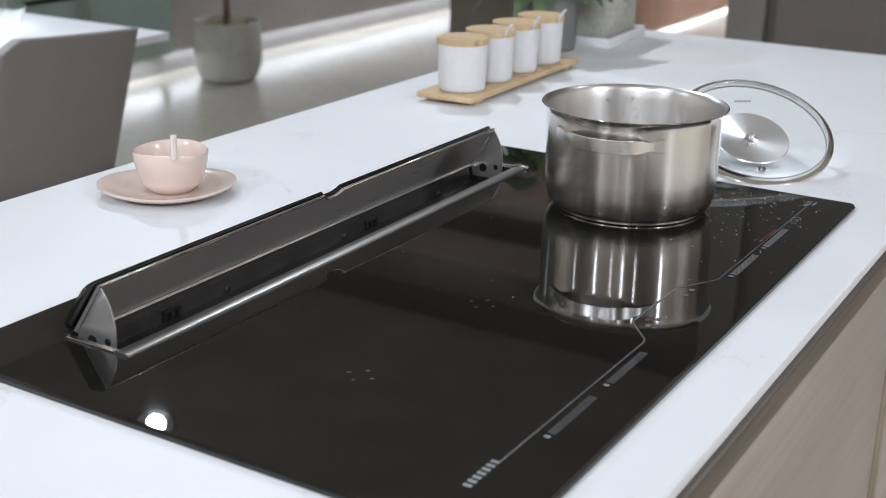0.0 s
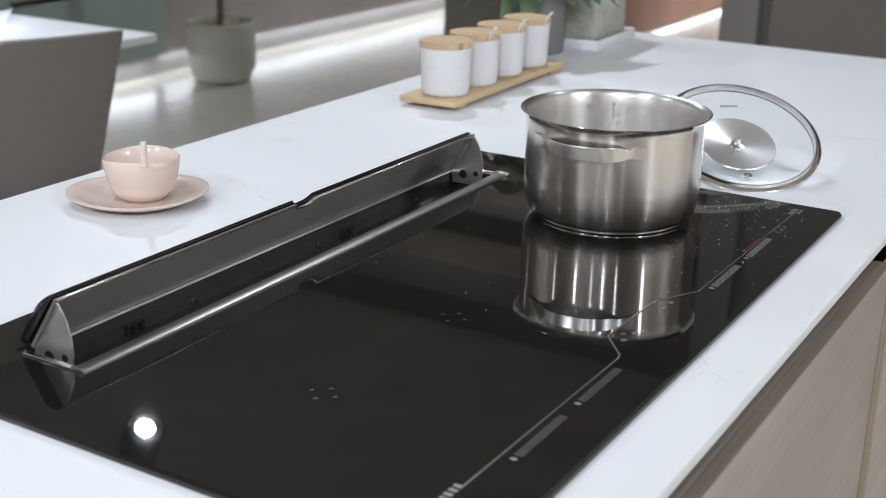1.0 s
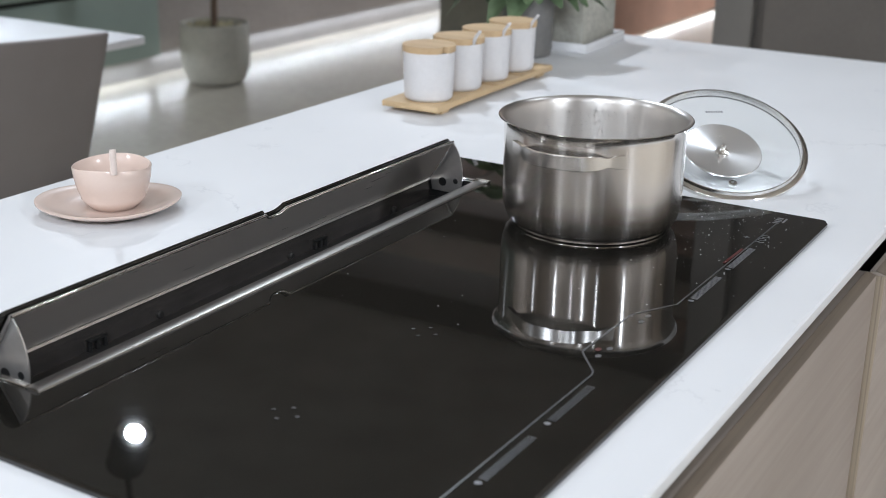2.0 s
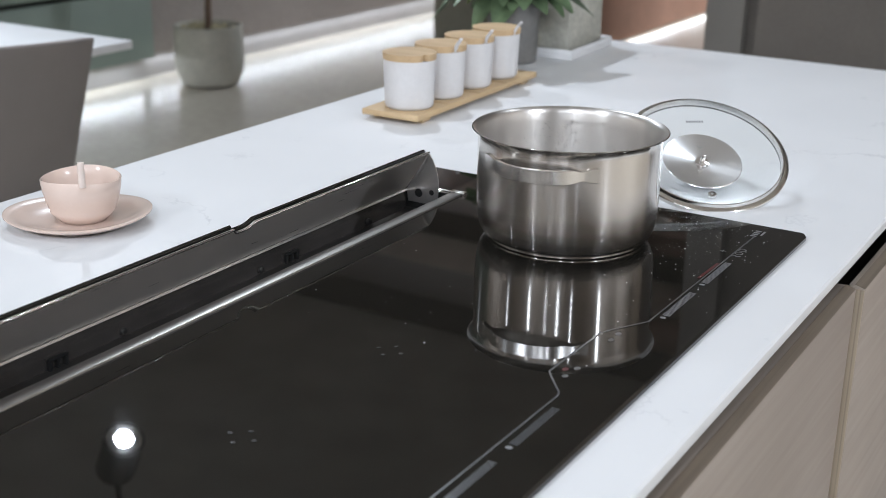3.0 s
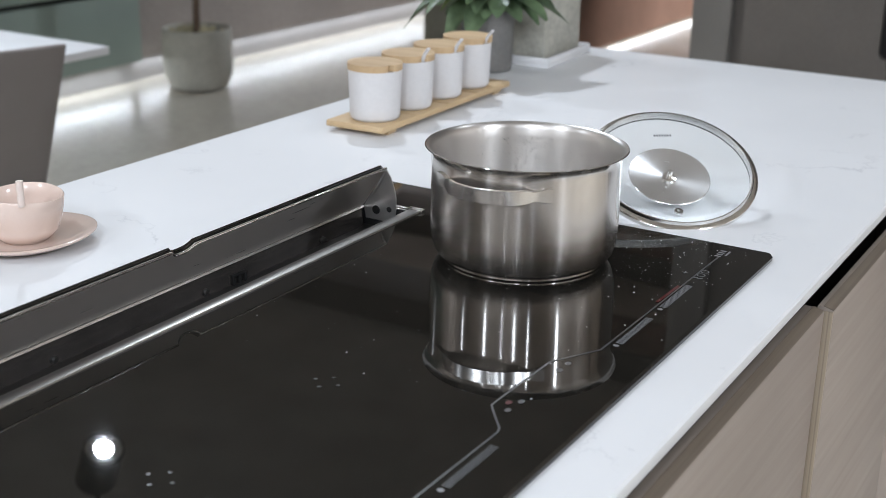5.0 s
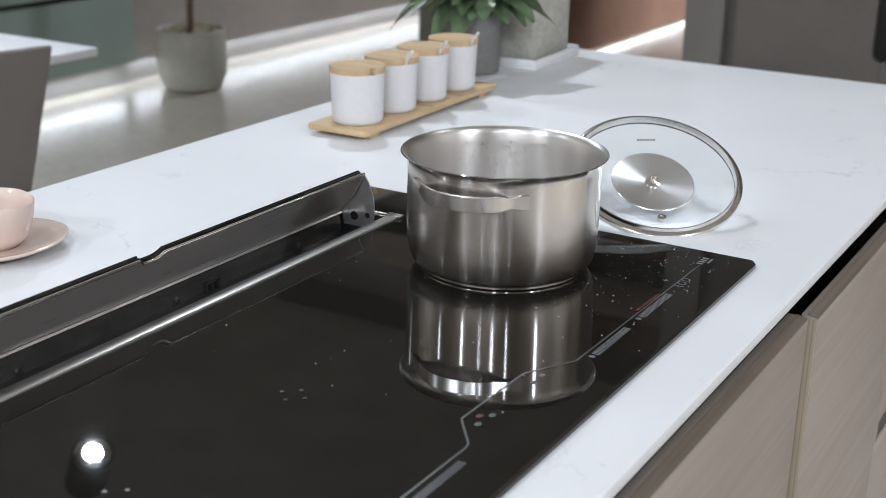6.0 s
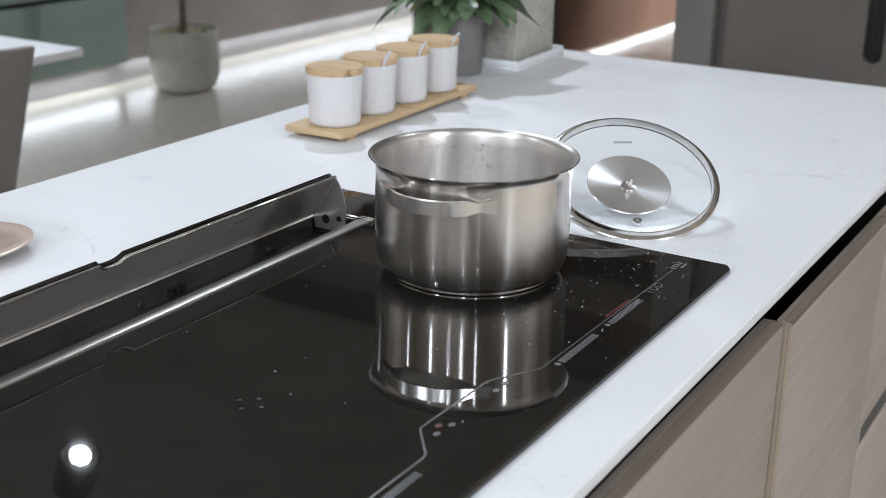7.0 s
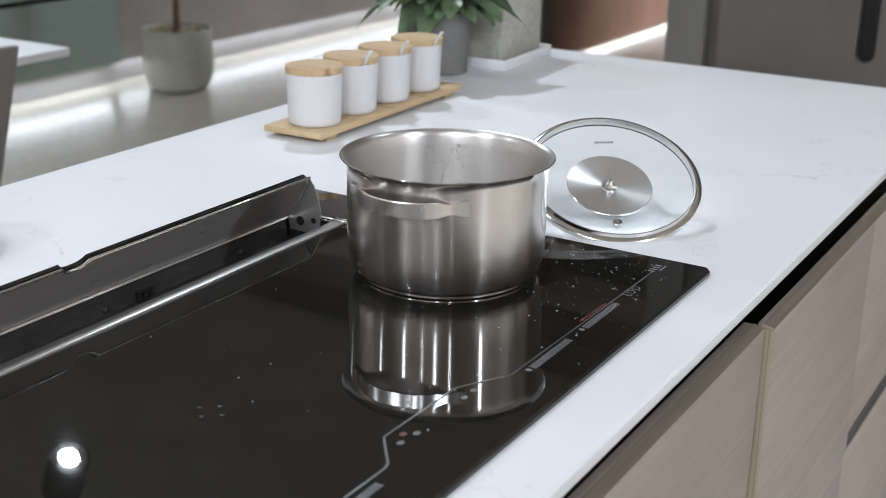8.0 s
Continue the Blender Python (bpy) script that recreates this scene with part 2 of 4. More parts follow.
M_FLOOR = material("polished_stone_floor", (0.49, 0.45, 0.385), rough=0.27, vary=0.1, scale=1.6, fine=0.15, fine_scale=30)
M_CEIL = material("matt_ceiling", (0.58, 0.545, 0.51), rough=0.9, vary=0.1, scale=3, fine=0.1)
M_ROOM = material("pale_plaster", (0.64, 0.575, 0.515), rough=0.8, vary=0.1, scale=2, fine=0.15, fine_scale=50)
M_RED = glow("red_segment", (1.0, 0.05, 0.03), 0.02)
M_HANDLE = material("pale_unglazed_tab", (0.72, 0.61, 0.55), rough=0.4, vary=0.05, scale=40, fine=0.1)
M_WATER = clear_glass("water_drop")
M_WATER.node_tree.nodes["Principled BSDF"].inputs["IOR"].default_value = 1.16
# opaque and pale, so that each water drop reads as a white speck
M_DROP = material("pale_splash", (0.42, 0.42, 0.43), rough=0.25, vary=0.5, scale=90)


# ---- building helpers ----
def finish(bm, angle=38):
    """Recalculate normals, shade smooth, keep sharp creases."""
    bmesh.ops.recalc_face_normals(bm, faces=bm.faces[:])
    for f in bm.faces:
        f.smooth = True
    for e in bm.edges:
        e.smooth = e.is_manifold and e.calc_face_angle(0) < radians(angle)
    return bm


def part(name, bm, mat, parent=None, label="", angle=38):
    finish(bm, angle)
    me = bpy.data.meshes.new(name)
    bm.to_mesh(me)
    bm.free()
    me.materials.append(mat)
    ob = new(name, me)
    if parent is not None:
        ob.parent = parent
    if label:
        ob["label"] = label
    return ob


def thing(name, m, label, category, group="", kind=""):
    ob = new(name)
    ob.empty_display_size = 0.02
    ob.matrix_basis = UNIT @ m
    return tagged(ob, label, category, group, kind)


def block(x0, y0, z0, x1, y1, z1, bevel=0.0, segs=2):
    bm = bmesh.new()
    bmesh.ops.create_cube(bm, size=1)
    for v in bm.verts:
        v.co = Vector(((x0 + x1) / 2 + v.co.x * (x1 - x0), (y0 + y1) / 2 + v.co.y * (y1 - y0), (z0 + z1) / 2 + v.co.z * (z1 - z0)))
    if bevel:
        bmesh.ops.bevel(bm, geom=bm.edges[:], offset=bevel, segments=segs, profile=0.5, affect="EDGES")
    return bm


def lathe(profile, n=64, closed=False, wobble=None):
    """Turn (r, z) points about z. closed: the profile is a loop."""
    bm = bmesh.new()
    rings = []
    for r, z in profile:
        if r < 1e-6:
            rings.append([bm.verts.new((0, 0, z))])
        else:
            ring = []
            for i in range(n):
                a = 2 * math.pi * i / n
                k, dz = wobble(a, r, z) if wobble else (1, 0)
                ring.append(bm.verts.new((r * k * math.cos(a), r * k * math.sin(a), z + dz)))
            rings.append(ring)
    pairs = list(zip(rings, rings[1:] + ([rings[0]] if closed else [])))
    if not closed:
        pairs = pairs[:len(rings) - 1]
    for a, b in pairs:
        for i in range(n):
            j = (i + 1) % n
            if len(a) == 1 and len(b) == 1:
                continue
            if len(a) == 1:
                bm.faces.new((a[0], b[i], b[j]))
            elif len(b) == 1:
                bm.faces.new((a[i], a[j], b[0]))
            else:
                bm.faces.new((a[i], a[j], b[j], b[i]))
    return bm


def prism(points, lo, hi, axis="y", bevel=0.0):
    """Extrude a polygon; points are in the other two axes, in order."""
    bm = bmesh.new()
    def at(p, q):
        return {"x": (q, p[0], p[1]), "y": (p[0], q, p[1]), "z": (p[0], p[1], q)}[axis]
    a = [bm.verts.new(at(p, lo)) for p in points]
    b = [bm.verts.new(at(p, hi)) for p in points]
    bm.faces.new(a)
    bm.faces.new(b[::-1])
    for i in range(len(a)):
        j = (i + 1) % len(a)
        bm.faces.new((a[i], b[i], b[j], a[j]))
    if bevel:
        bmesh.ops.bevel(bm, geom=bm.edges[:], offset=bevel, segments=2, profile=0.5, affect="EDGES")
    return bm


def sweep(path, section, up=None, cap=True):
    """Carry a closed (side, up) section along a path of points."""
    bm = bmesh.new()
    path = [Vector(p) for p in path]
    rings = []
    for i, p in enumerate(path):
        d = (path[min(i + 1, len(path) - 1)] - path[max(i - 1, 0)]).normalized()
        w = Vector(up) if up else (Vector((0, 0, 1)) if abs(d.z) < 0.9 else Vector((1, 0, 0)))
        side = d.cross(w).normalized()
        w = side.cross(d).normalized()
        sec = section(i / (len(path) - 1)) if callable(section) else section
        rings.append([bm.verts.new(p + side * s + w * u) for s, u in sec])
    n = len(rings[0])
    for a, b in zip(rings, rings[1:]):
        for i in range(n):
            j = (i + 1) % n
            bm.faces.new((a[i], a[j], b[j], b[i]))
    if cap:
        bm.faces.new(rings[0][::-1])
        bm.faces.new(rings[-1])
    return bm


def circle(r, n=12):
    return [(r * math.cos(2 * math.pi * i / n), r * math.sin(2 * math.pi * i / n)) for i in range(n)]


def join(*bms):
    """One bmesh out of several (pieces of the same part)."""
    out = bmesh.new()
    for b in bms:
        me = bpy.data.meshes.new("tmp")
        b.to_mesh(me)
        b.free()
        out.from_mesh(me)
        bpy.data.meshes.remove(me)
    return out


def moved(bm, m):
    bm.transform(m)
    return bm


def rounded_rect(x0, y0, x1, y1, r, n=6):
    pts = []
    for cx, cy, a0 in ((x1 - r, y1 - r, 0), (x0 + r, y1 - r, 90), (x0 + r, y0 + r, 180), (x1 - r, y0 + r, 270)):
        for i in range(n + 1):
            a = radians(a0 + 90 * i / n)
            pts.append((cx + r * math.cos(a), cy + r * math.sin(a)))
    return pts


# ---- structure ----
def structure(name, bm, mat, label, category):
    ob = part(name, bm, mat)
    ob.matrix_basis = UNIT
    return tagged(ob, label, category, kind="structure")


structure("floor", block(-8, -5, FLOOR - 0.1, 4, 9, FLOOR), M_FLOOR, "polished beige stone floor with soft reflections", "floor")
structure("ceiling", block(-8, -5, CEIL, 4, 9, CEIL + 0.15), M_CEIL, "matt grey showroom ceiling", "ceiling")
for beam_y0, beam_y1 in ((3.72, 4.12), (4.98, 5.30)):
    structure("ceiling_beam", block(-3.86, beam_y0, CEIL - 0.16, 1.5, beam_y1, CEIL - 0.001, 0.004), M_TALL, "dark taupe bulkhead under the ceiling", "beam")
WX = -3.87
structure("wall_west", block(WX - 0.25, 3.06, FLOOR + 0.115, WX, 9, CEIL), M_WALL, "taupe plaster wall floating over a lit plinth recess", "wall")
structure("baseboard", block(WX - 0.25, -5, FLOOR, WX - 0.05, 9, FLOOR + 0.115), M_PLINTH, "pale recessed plinth lit by a strip", "plinth")
# unseen walls close the room; their pale colour brightens what the pan mirrors
structure("wall_south", block(-8, -5.2, FLOOR, 4, -5, CEIL), M_ROOM, "unseen pale plaster wall that closes the room", "wall")
structure("wall_north", block(-8, 9, FLOOR, 4, 9.2, CEIL), M_ROOM, "unseen pale plaster wall that closes the room", "wall")
structure("wall_east", block(4, -5.2, FLOOR, 4.2, 9.2, CEIL), M_ROOM, "unseen pale plaster wall that closes the room", "wall")
structure("wall_west_far", block(WX - 0.5, -5, FLOOR + 0.115, WX - 0.26, 3.06, CEIL), M_ROOM, "unseen pale plaster wall that closes the room behind the green units", "wall")
structure("wall_terracotta", block(-2.60, 4.6, FLOOR + 0.03, -2.445, 9, CEIL), M_BROWN, "terracotta coloured partition wall", "wall")
structure("pillar", block(-2.751, 3.76, FLOOR, -2.064, 3.88, 1.5, 0.006), M_PILLAR, "low olive grey plastered pillar", "pillar")


def green_unit(y0, y1):
    """A floating base unit with two drawer fronts, and a tall cupboard over it."""
    u = thing("green_cabinet", pose(0, 0, 0), "sage green lacquered cabinet with a dark finger gap", "cabinet", "green cabinets along the wall")
    part("body", block(WX - 0.25, y0, FLOOR + 0.115, WX + 0.045, y1 - 0.003, 2.4), M_GREEN, u)
    part("drawer", block(WX + 0.046, y0 + 0.002, FLOOR + 0.117, WX + 0.07, y1 - 0.003, 0.514, 0.002), M_GREEN, u)
    part("finger_gap", block(WX + 0.046, y0 + 0.002, 0.515, WX + 0.05, y1 - 0.004, 0.534), M_BLACK, u, "black shadow gap")
    part("door", block(WX + 0.046, y0 + 0.002, 0.535, WX + 0.07, y1 - 0.003, 2.398, 0.002), M_GREEN, u)
    return u


for k in range(3):
    green_unit(3.018 - 1.2 * (k + 1), 3.018 - 1.2 * k)


def tall_unit():
    """The run of tall units past the island's end."""
    Y = 1.75
    side = thing("end_panel", pose(0.010, 0.175, 0), "grey taupe end panel of the tall units", "panel")
    part("panel", block(-0.81, Y, FLOOR, -0.711, Y + 0.62, 2.5, 0.002), M_TALL_LIGHT, side)
    part("recess", block(-0.7105, Y + 0.03, FLOOR, -0.6775, Y + 0.6, 2.5), M_TALL, side, "dark recessed joint")
    for x0, x1, nm in ((-0.677, -0.3225, 0), (-0.3215, 0.28, 1), (0.2815, 0.88, 2), (0.8815, 1.5, 3)):
        u = thing("tall_cabinet", pose(0.010, 0.175, 0), "dark taupe tall cabinet with a vertical finger pull", "cabinet", "tall cabinets")
        part("body", block(x0, Y + 0.022, FLOOR, x1, Y + 0.62, 2.5), M_TALL, u)
        if nm < 2:
            # the pull is a rounded notch shared by the two doors
            xe, s = (x1, -1) if nm == 0 else (x0, 1)
            pts = [(x0 if nm == 0 else x1, FLOOR + 0.08), (xe, FLOOR + 0.08), (xe, 0.760)]
            for i in range(9):
                a = radians(90 * i / 8)
                pts.append((xe + s * 0.022 * math.sin(a), 0.782 - 0.022 * math.cos(a)))
            pts += [(xe + s * 0.022, 1.45), (xe, 1.47), (xe, 2.495), (x0 if nm == 0 else x1, 2.495)]
            part("door", prism(pts, Y, Y + 0.02, "y"), M_TALL, u)
            part("pull_liner", block(min(xe, xe + s * 0.023), Y + 0.0205, 0.748, max(xe, xe + s * 0.023), Y + 0.0215, 1.48), M_BLACK, u, "black lined finger pull")
        else:
            part("door", block(x0 + 0.001, Y, FLOOR + 0.08, x1 - 0.001, Y + 0.02, 2.495, 0.0015), M_TALL, u)


tall_unit()
structure("wall_behind_units", block(-0.80, 2.56, FLOOR, 4, 2.68, CEIL), M_ROOM, "plain wall behind the tall units", "wall")

# ---- lamps ----
def led_strip(x, y0, y1, z, watts, tilt):
    d = bpy.data.lights.new("led_strip", "AREA")
    d.shape, d.size, d.size_y, d.energy, d.color = "RECTANGLE", 0.02, y1 - y0, watts * SCALE ** 2, LED_COLOUR
    ob = new("led_strip", d)
    ob.matrix_basis = UNIT @ pose(x, (y0 + y1) / 2, z, 0, tilt, 0)


led_strip(WX - 0.028, 3.08, 8.8, FLOOR + 0.107, 5.8, -32)
led_strip(WX + 0.00, -0.6, 3.0, FLOOR + 0.107, 4.6, -32)
led_strip(-2.457, 4.7, 8.8, FLOOR + 0.028, 4, -20)


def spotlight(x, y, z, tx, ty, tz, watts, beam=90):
    """A black ceiling spot with its lamp in the mouth; most are added fills."""
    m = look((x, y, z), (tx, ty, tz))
    u = thing("ceiling_spot_and_fill", m, "black cylindrical ceiling spotlight, switched on, most of them added as fills", "spotlight", "ceiling spotlights")
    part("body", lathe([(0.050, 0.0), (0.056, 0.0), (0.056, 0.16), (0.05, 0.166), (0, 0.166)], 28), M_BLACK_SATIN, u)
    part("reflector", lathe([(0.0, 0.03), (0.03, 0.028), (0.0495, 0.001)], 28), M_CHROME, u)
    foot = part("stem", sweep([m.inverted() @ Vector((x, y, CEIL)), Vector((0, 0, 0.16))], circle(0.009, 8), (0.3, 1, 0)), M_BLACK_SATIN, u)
    d = bpy.data.lights.new("spot_and_fill_lamp", "AREA")
    d.shape, d.size, d.energy, d.color, d.spread = "DISK", 0.047, watts * SCALE ** 2, SPOT_AND_FILL_COLOUR, radians(beam if tz < 1 else 150)
    ob = new("spot_and_fill_lamp", d)
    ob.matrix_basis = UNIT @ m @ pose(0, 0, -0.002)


for s in SPOTS_AND_FILLS:
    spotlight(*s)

# ---- the island ----
X0, X1, Y0, Y1 = -0.7375, 0.0502, -1.70, 0.9471
THICK = 0.0175
island = thing("island_worktop", pose(0, 0, 0), "white quartz worktop with faint grey veins", "worktop")
SX0, SX1, SY0, SY1 = -0.4185, -0.3600, -0.691, -0.079
EDGE = 0.044
part("slab", join(block(SX1, Y0, TOP - THICK, EDGE, Y1, TOP), block(X0, Y0, TOP - THICK, SX0, Y1, TOP), block(SX0, Y0, TOP - THICK, SX1, SY0, TOP), block(SX0, SY1, TOP - THICK, SX1, Y1, TOP)), M_QUARTZ, island)
part("front_edge", prism([(EDGE, TOP), (X1 - 0.002, TOP), (X1, TOP - 0.002), (X1, TOP - 0.011), (X1 - 0.005, TOP - THICK), (EDGE, TOP - THICK)], Y0, Y1, "y"), M_QUARTZ, island, "eased front edge of the slab")


def drawer_unit(y0, y1, face, slot=None, deep=0.0160):
    u = thing("drawer_unit", pose(0, 0, 0), "greyed oak island drawer unit under the worktop", "drawer unit", "island drawer units")
    part("carcass", block(-0.60, y0 + 0.001, FLOOR + 0.1, 0.012, y1 - 0.001, TOP - THICK - 0.001), M_BLACK_SATIN, u, "dark carcass")
    part("plinth", block(-0.58, y0 + 0.001, FLOOR, -0.02, y1 - 0.001, FLOOR + 0.0995), M_BLACK_SATIN, u, "dark plinth")
    zt, back = 0.8544, face - deep
    low = FLOOR + 0.11
    if slot:
        za, zb, ys = slot
        # the upper front stops at the finger slot, the lower one begins under it
        def front(nm, z0, z1, ya, yb):
            return part(nm, prism([(back, z0), (face, z0), (face, z1)] + ([(face - 0.0105, z1 + 0.0030), (back, z1 + 0.0030)] if z1 == zt else [(back, z1)]), ya, yb, "y", 0.0005), M_FRONT, u)
        front("drawer", zb, zt, y0, y1 - 0.001)
        front("drawer", low, za - 0.0005, y0, y1 - 0.001)
        part("drawer_stile", block(back, y0, za, face, ys, zb - 0.0006, 0.0004), M_FRONT, u)
        # a black block fills the slot to stand for the shade inside
        part("slot_shade", block(back + 0.0005, ys + 0.0003, za, face - 0.0015, y1 - 0.002, zb - 0.0006), M_BLACK, u, "black fill for the shade in the finger slot")
    else:
        part("drawer", prism([(back, low), (face, low), (face, zt), (face - 0.0105, zt + 0.0030), (back, zt + 0.0030)], y0, y1 - 0.001, "y", 0.0005), M_FRONT, u)
    # bevelled finger grip along the top, its striped oak darkened for the slab's shade
    part("shaded_top_band", prism([(face - 0.0006, zt + 0.0004), (face - 0.0105, zt + 0.0033), (face - 0.0105, zt + 0.0039), (face - 0.0006, zt + 0.0010)], y0 + 0.0004, y1 - 0.0014, "y"), M_TOP_BAND_SHADED, u, "striped oak edge band on the bevelled grip, darkened for shade under the slab")
    return u


drawer_unit(-1.69, -0.760, 0.0502, deep=0.0195)
drawer_unit(-0.759, 0.0110, 0.0502, deep=0.0195)
middle_unit = drawer_unit(0.0150, 0.3940, 0.0582)
part("edge_band", block(0.0450, 0.0120, FLOOR + 0.112, 0.0578, 0.0145, 0.8540, 0.0003), M_FRONT_EDGE, middle_unit, "striped oak edge banding")
drawer_unit(0.3950, 0.9400, 0.0582, (0.554, 0.582, 0.4040))
back_panel = thing("island_back_panel", pose(0, 0, 0), "dark back panel of the kitchen island", "panel")
part("panel", block(-0.63, -1.69, FLOOR, -0.605, 0.94, TOP - THICK - 0.001, 0.001), M_FRONT, back_panel)

# ---- the hob ----
hob = thing("induction_hob", pose(0, 0, 0), "black glass induction hob set on the worktop", "induction hob")
HX0, HY0 = -0.4663, -0.7640


def hob_glass():
    """A bevelled slab with a long slot through it."""
    bm = bmesh.new()
    outer = rounded_rect(HX0, HY0, 0, 0, 0.006, 5)
    n = len(outer)
    c = Vector((HX0 / 2, HY0 / 2))
    def ring(inset, z):
        pts = []
        for x, y in outer:
            pts.append(bm.verts.new((x - math.copysign(inset, x - c.x), y - math.copysign(inset, y - c.y), z)))
        return pts
    rings = [ring(0.0, TOP + 0.0004), ring(0.0, GLASS - 0.0025), ring(0.0015, GLASS)]
    for a, b in zip(rings, rings[1:]):
        for i in range(n):
            bm.faces.new((a[i], a[(i + 1) % n], b[(i + 1) % n], b[i]))
    hole = [(SX1, SY1), (SX0, SY1), (SX0, SY0), (SX1, SY0)]
    top = [bm.verts.new((x, y, GLASS)) for x, y in hole]
    low = [bm.verts.new((x, y, TOP + 0.0004)) for x, y in hole]
    m = n // 4
    for q in range(4):
        # corner fan, then the strip to the next corner
        arc = rings[-1][q * m:(q + 1) * m]
        nxt = rings[-1][((q + 1) * m) % n]
        bm.faces.new([top[q]] + arc)
        bm.faces.new((top[q], arc[-1], nxt, top[(q + 1) % 4]))
        bm.faces.new((top[q], top[(q + 1) % 4], low[(q + 1) % 4], low[q]))
    return bm


part("glass_top", hob_glass(), M_HOB, hob, "glossy black glass", 20)


def flat_line(points, w, z=GLASS + 0.0003):
    """A printed line of width w along plan points."""
    bm = bmesh.new()
    rows = []
    for i, p in enumerate(points):
        a, b = Vector(points[max(i - 1, 0)]), Vector(points[min(i + 1, len(points) - 1)])
        d = (b - a).normalized()
        nrm = Vector((-d.y, d.x)) * w / 2
        rows.append([bm.verts.new((p[0] + s * nrm.x, p[1] + s * nrm.y, z)) for s in (1, -1)])
    for a, b in zip(rows, rows[1:]):
        bm.faces.new((a[0], a[1], b[1], b[0]))
    return bm


def flat_disc(x, y, rx, ry, z=GLASS + 0.0003, n=14):
    bm = bmesh.new()
    bm.faces.new([bm.verts.new((x + rx * math.cos(2 * math.pi * i / n), y + ry * math.sin(2 * math.pi * i / n), z)) for i in range(n)])
    return bm


part("guide_line", flat_line([(-0.0464, -0.6814), (-0.0446, -0.4604), (-0.0464, -0.4546), (-0.0636, -0.4330), (-0.0677, -0.4271), (-0.0677, -0.4143), (-0.0663, -0.3402), (-0.0636, -0.3343), (-0.0473, -0.3045), (-0.0437, -0.2985), (-0.0409, -0.0418)], 0.0016), M_PRINT, hob, "printed grey guide line")
for a, b in ((-0.6362, -0.5638), (-0.5453, -0.4751), (-0.2846, -0.2157), (-0.1946, -0.1240)):
    n = int((b - a - 0.006) / 0.0024)
    part("slider", join(*[flat_line([(-0.0399, a + 0.006 + 0.0024 * q), (-0.0335, a + 0.006 + 0.0024 * q)], 0.0015) for q in range(n)]), M_PRINT_LIGHT if a > -0.4 else M_PRINT, hob, "printed ribbed touch slider")
    part("slider_start", flat_disc(-0.037, a, 0.0026, 0.0022, GLASS + 0.0004), M_PRINT_LIGHT, hob)
for x, y in ((-0.1886, -0.6266), (-0.1850, -0.4604)):
    for dx, dy in ((-0.010, 0), (0, 0.009), (0, -0.009), (0.010, 0)):
        part("zone_mark", flat_line([(x + dx - 0.0012, y + dy - 0.0009), (x + dx + 0.0012, y + dy + 0.0009)], 0.0013), M_PRINT, hob)
# key symbols beside the guide line
for x, y, red in ((-0.0595, -0.4173, 1), (-0.0527, -0.4114, 0), (-0.0545, -0.4281, 0), (-0.0536, -0.3492, 0), (-0.0536, -0.3353, 0)):
    part("indicator" if red else "touch_key", flat_disc(x, y, 0.0024, 0.0032), M_RED if red else M_PRINT, hob)
for i, (x, y) in enumerate(((-0.0373, -0.1058), (-0.0373, -0.0967), (-0.0373, -0.0866))):
    for s in ((-0.0022, 0.0022) if i == 0 else (0,)):
        part("touch_key", flat_line([(x + s - 0.002, y - 0.002), (x + s + 0.002, y + 0.002)], 0.0012) if i == 0
             else join(*[flat_line([(x + 0.0035 * math.cos(a), y + 0.0035 * math.sin(a)) for a in [2 * math.pi * k / 14 for k in range(15)]], 0.0010)]), M_PRINT_LIGHT, hob)
part("plus_key", join(flat_line([(-0.055, -0.098), (-0.049, -0.098)], 0.001), flat_line([(-0.052, -0.101), (-0.052, -0.095)], 0.001, GLASS + 0.0005)), M_PRINT_LIGHT, hob)
part("indicator", flat_line([(-0.0455, -0.1805), (-0.0442, -0.1331)], 0.0028), M_RED, hob, "dim red level display")
# maker's marks as plain bars
for i in range(7):
    y = -0.7164 + i * 0.0056
    part("mark_bar", flat_line([(-0.0520, y), (-0.0460, y)], 0.0034), M_PRINT_LIGHT, hob)
for i in range(4):
    y = -0.0385 + i * 0.0055
    part("mark_bar", flat_line([(-0.0455, y), (-0.0395, y)], 0.0032), M_PRINT_LIGHT, hob)
part("mark_bar", flat_line([(-0.0365, -0.034), (-0.0365, -0.020)], 0.0020), M_PRINT_LIGHT, hob)

# ---- downdraft extractor in the hob's slot ----
ext = thing("downdraft_extractor", pose(0, 0, 0), "open flap of a downdraft extractor in black glass and steel", "extractor")
EY0, EY1, NY = -0.6785, -0.0835, -0.3860
LEAN = Vector((0.0310, 0.0442)).normalized()


def notch_depth(y):
    """Depth of the finger notch in the flap's upper edge at y."""
    d = abs(y - NY) / 0.0145
    return 0.0 if d >= 1 else 0.0064 * (1 - d ** 3.2)


def flap_rows(y0, y1, corner=0.0):
    """(y, cut of the upper edge, cut of the foot) along the flap; corner: radius of the rounded ends."""
    ys = [y0 + corner * (1 - math.cos(radians(90 * i / 6))) for i in range(7)] if corner else [y0]
    ys += [NY - 0.0145 + 0.029 * i / 14 for i in range(15)]
    ys += [y1 - corner * (1 - math.cos(radians(90 * (6 - i) / 6))) for i in range(7)] if corner else [y1]
    out = []
    for y in ys:
        d = max(0.0, 1 - min(y - y0, y1 - y) / corner) if corner else 0.0
        r = corner * (1 - math.sqrt(max(0.0, 1 - d * d)))
        out.append((y, max(notch_depth(y), r), r))
    return out


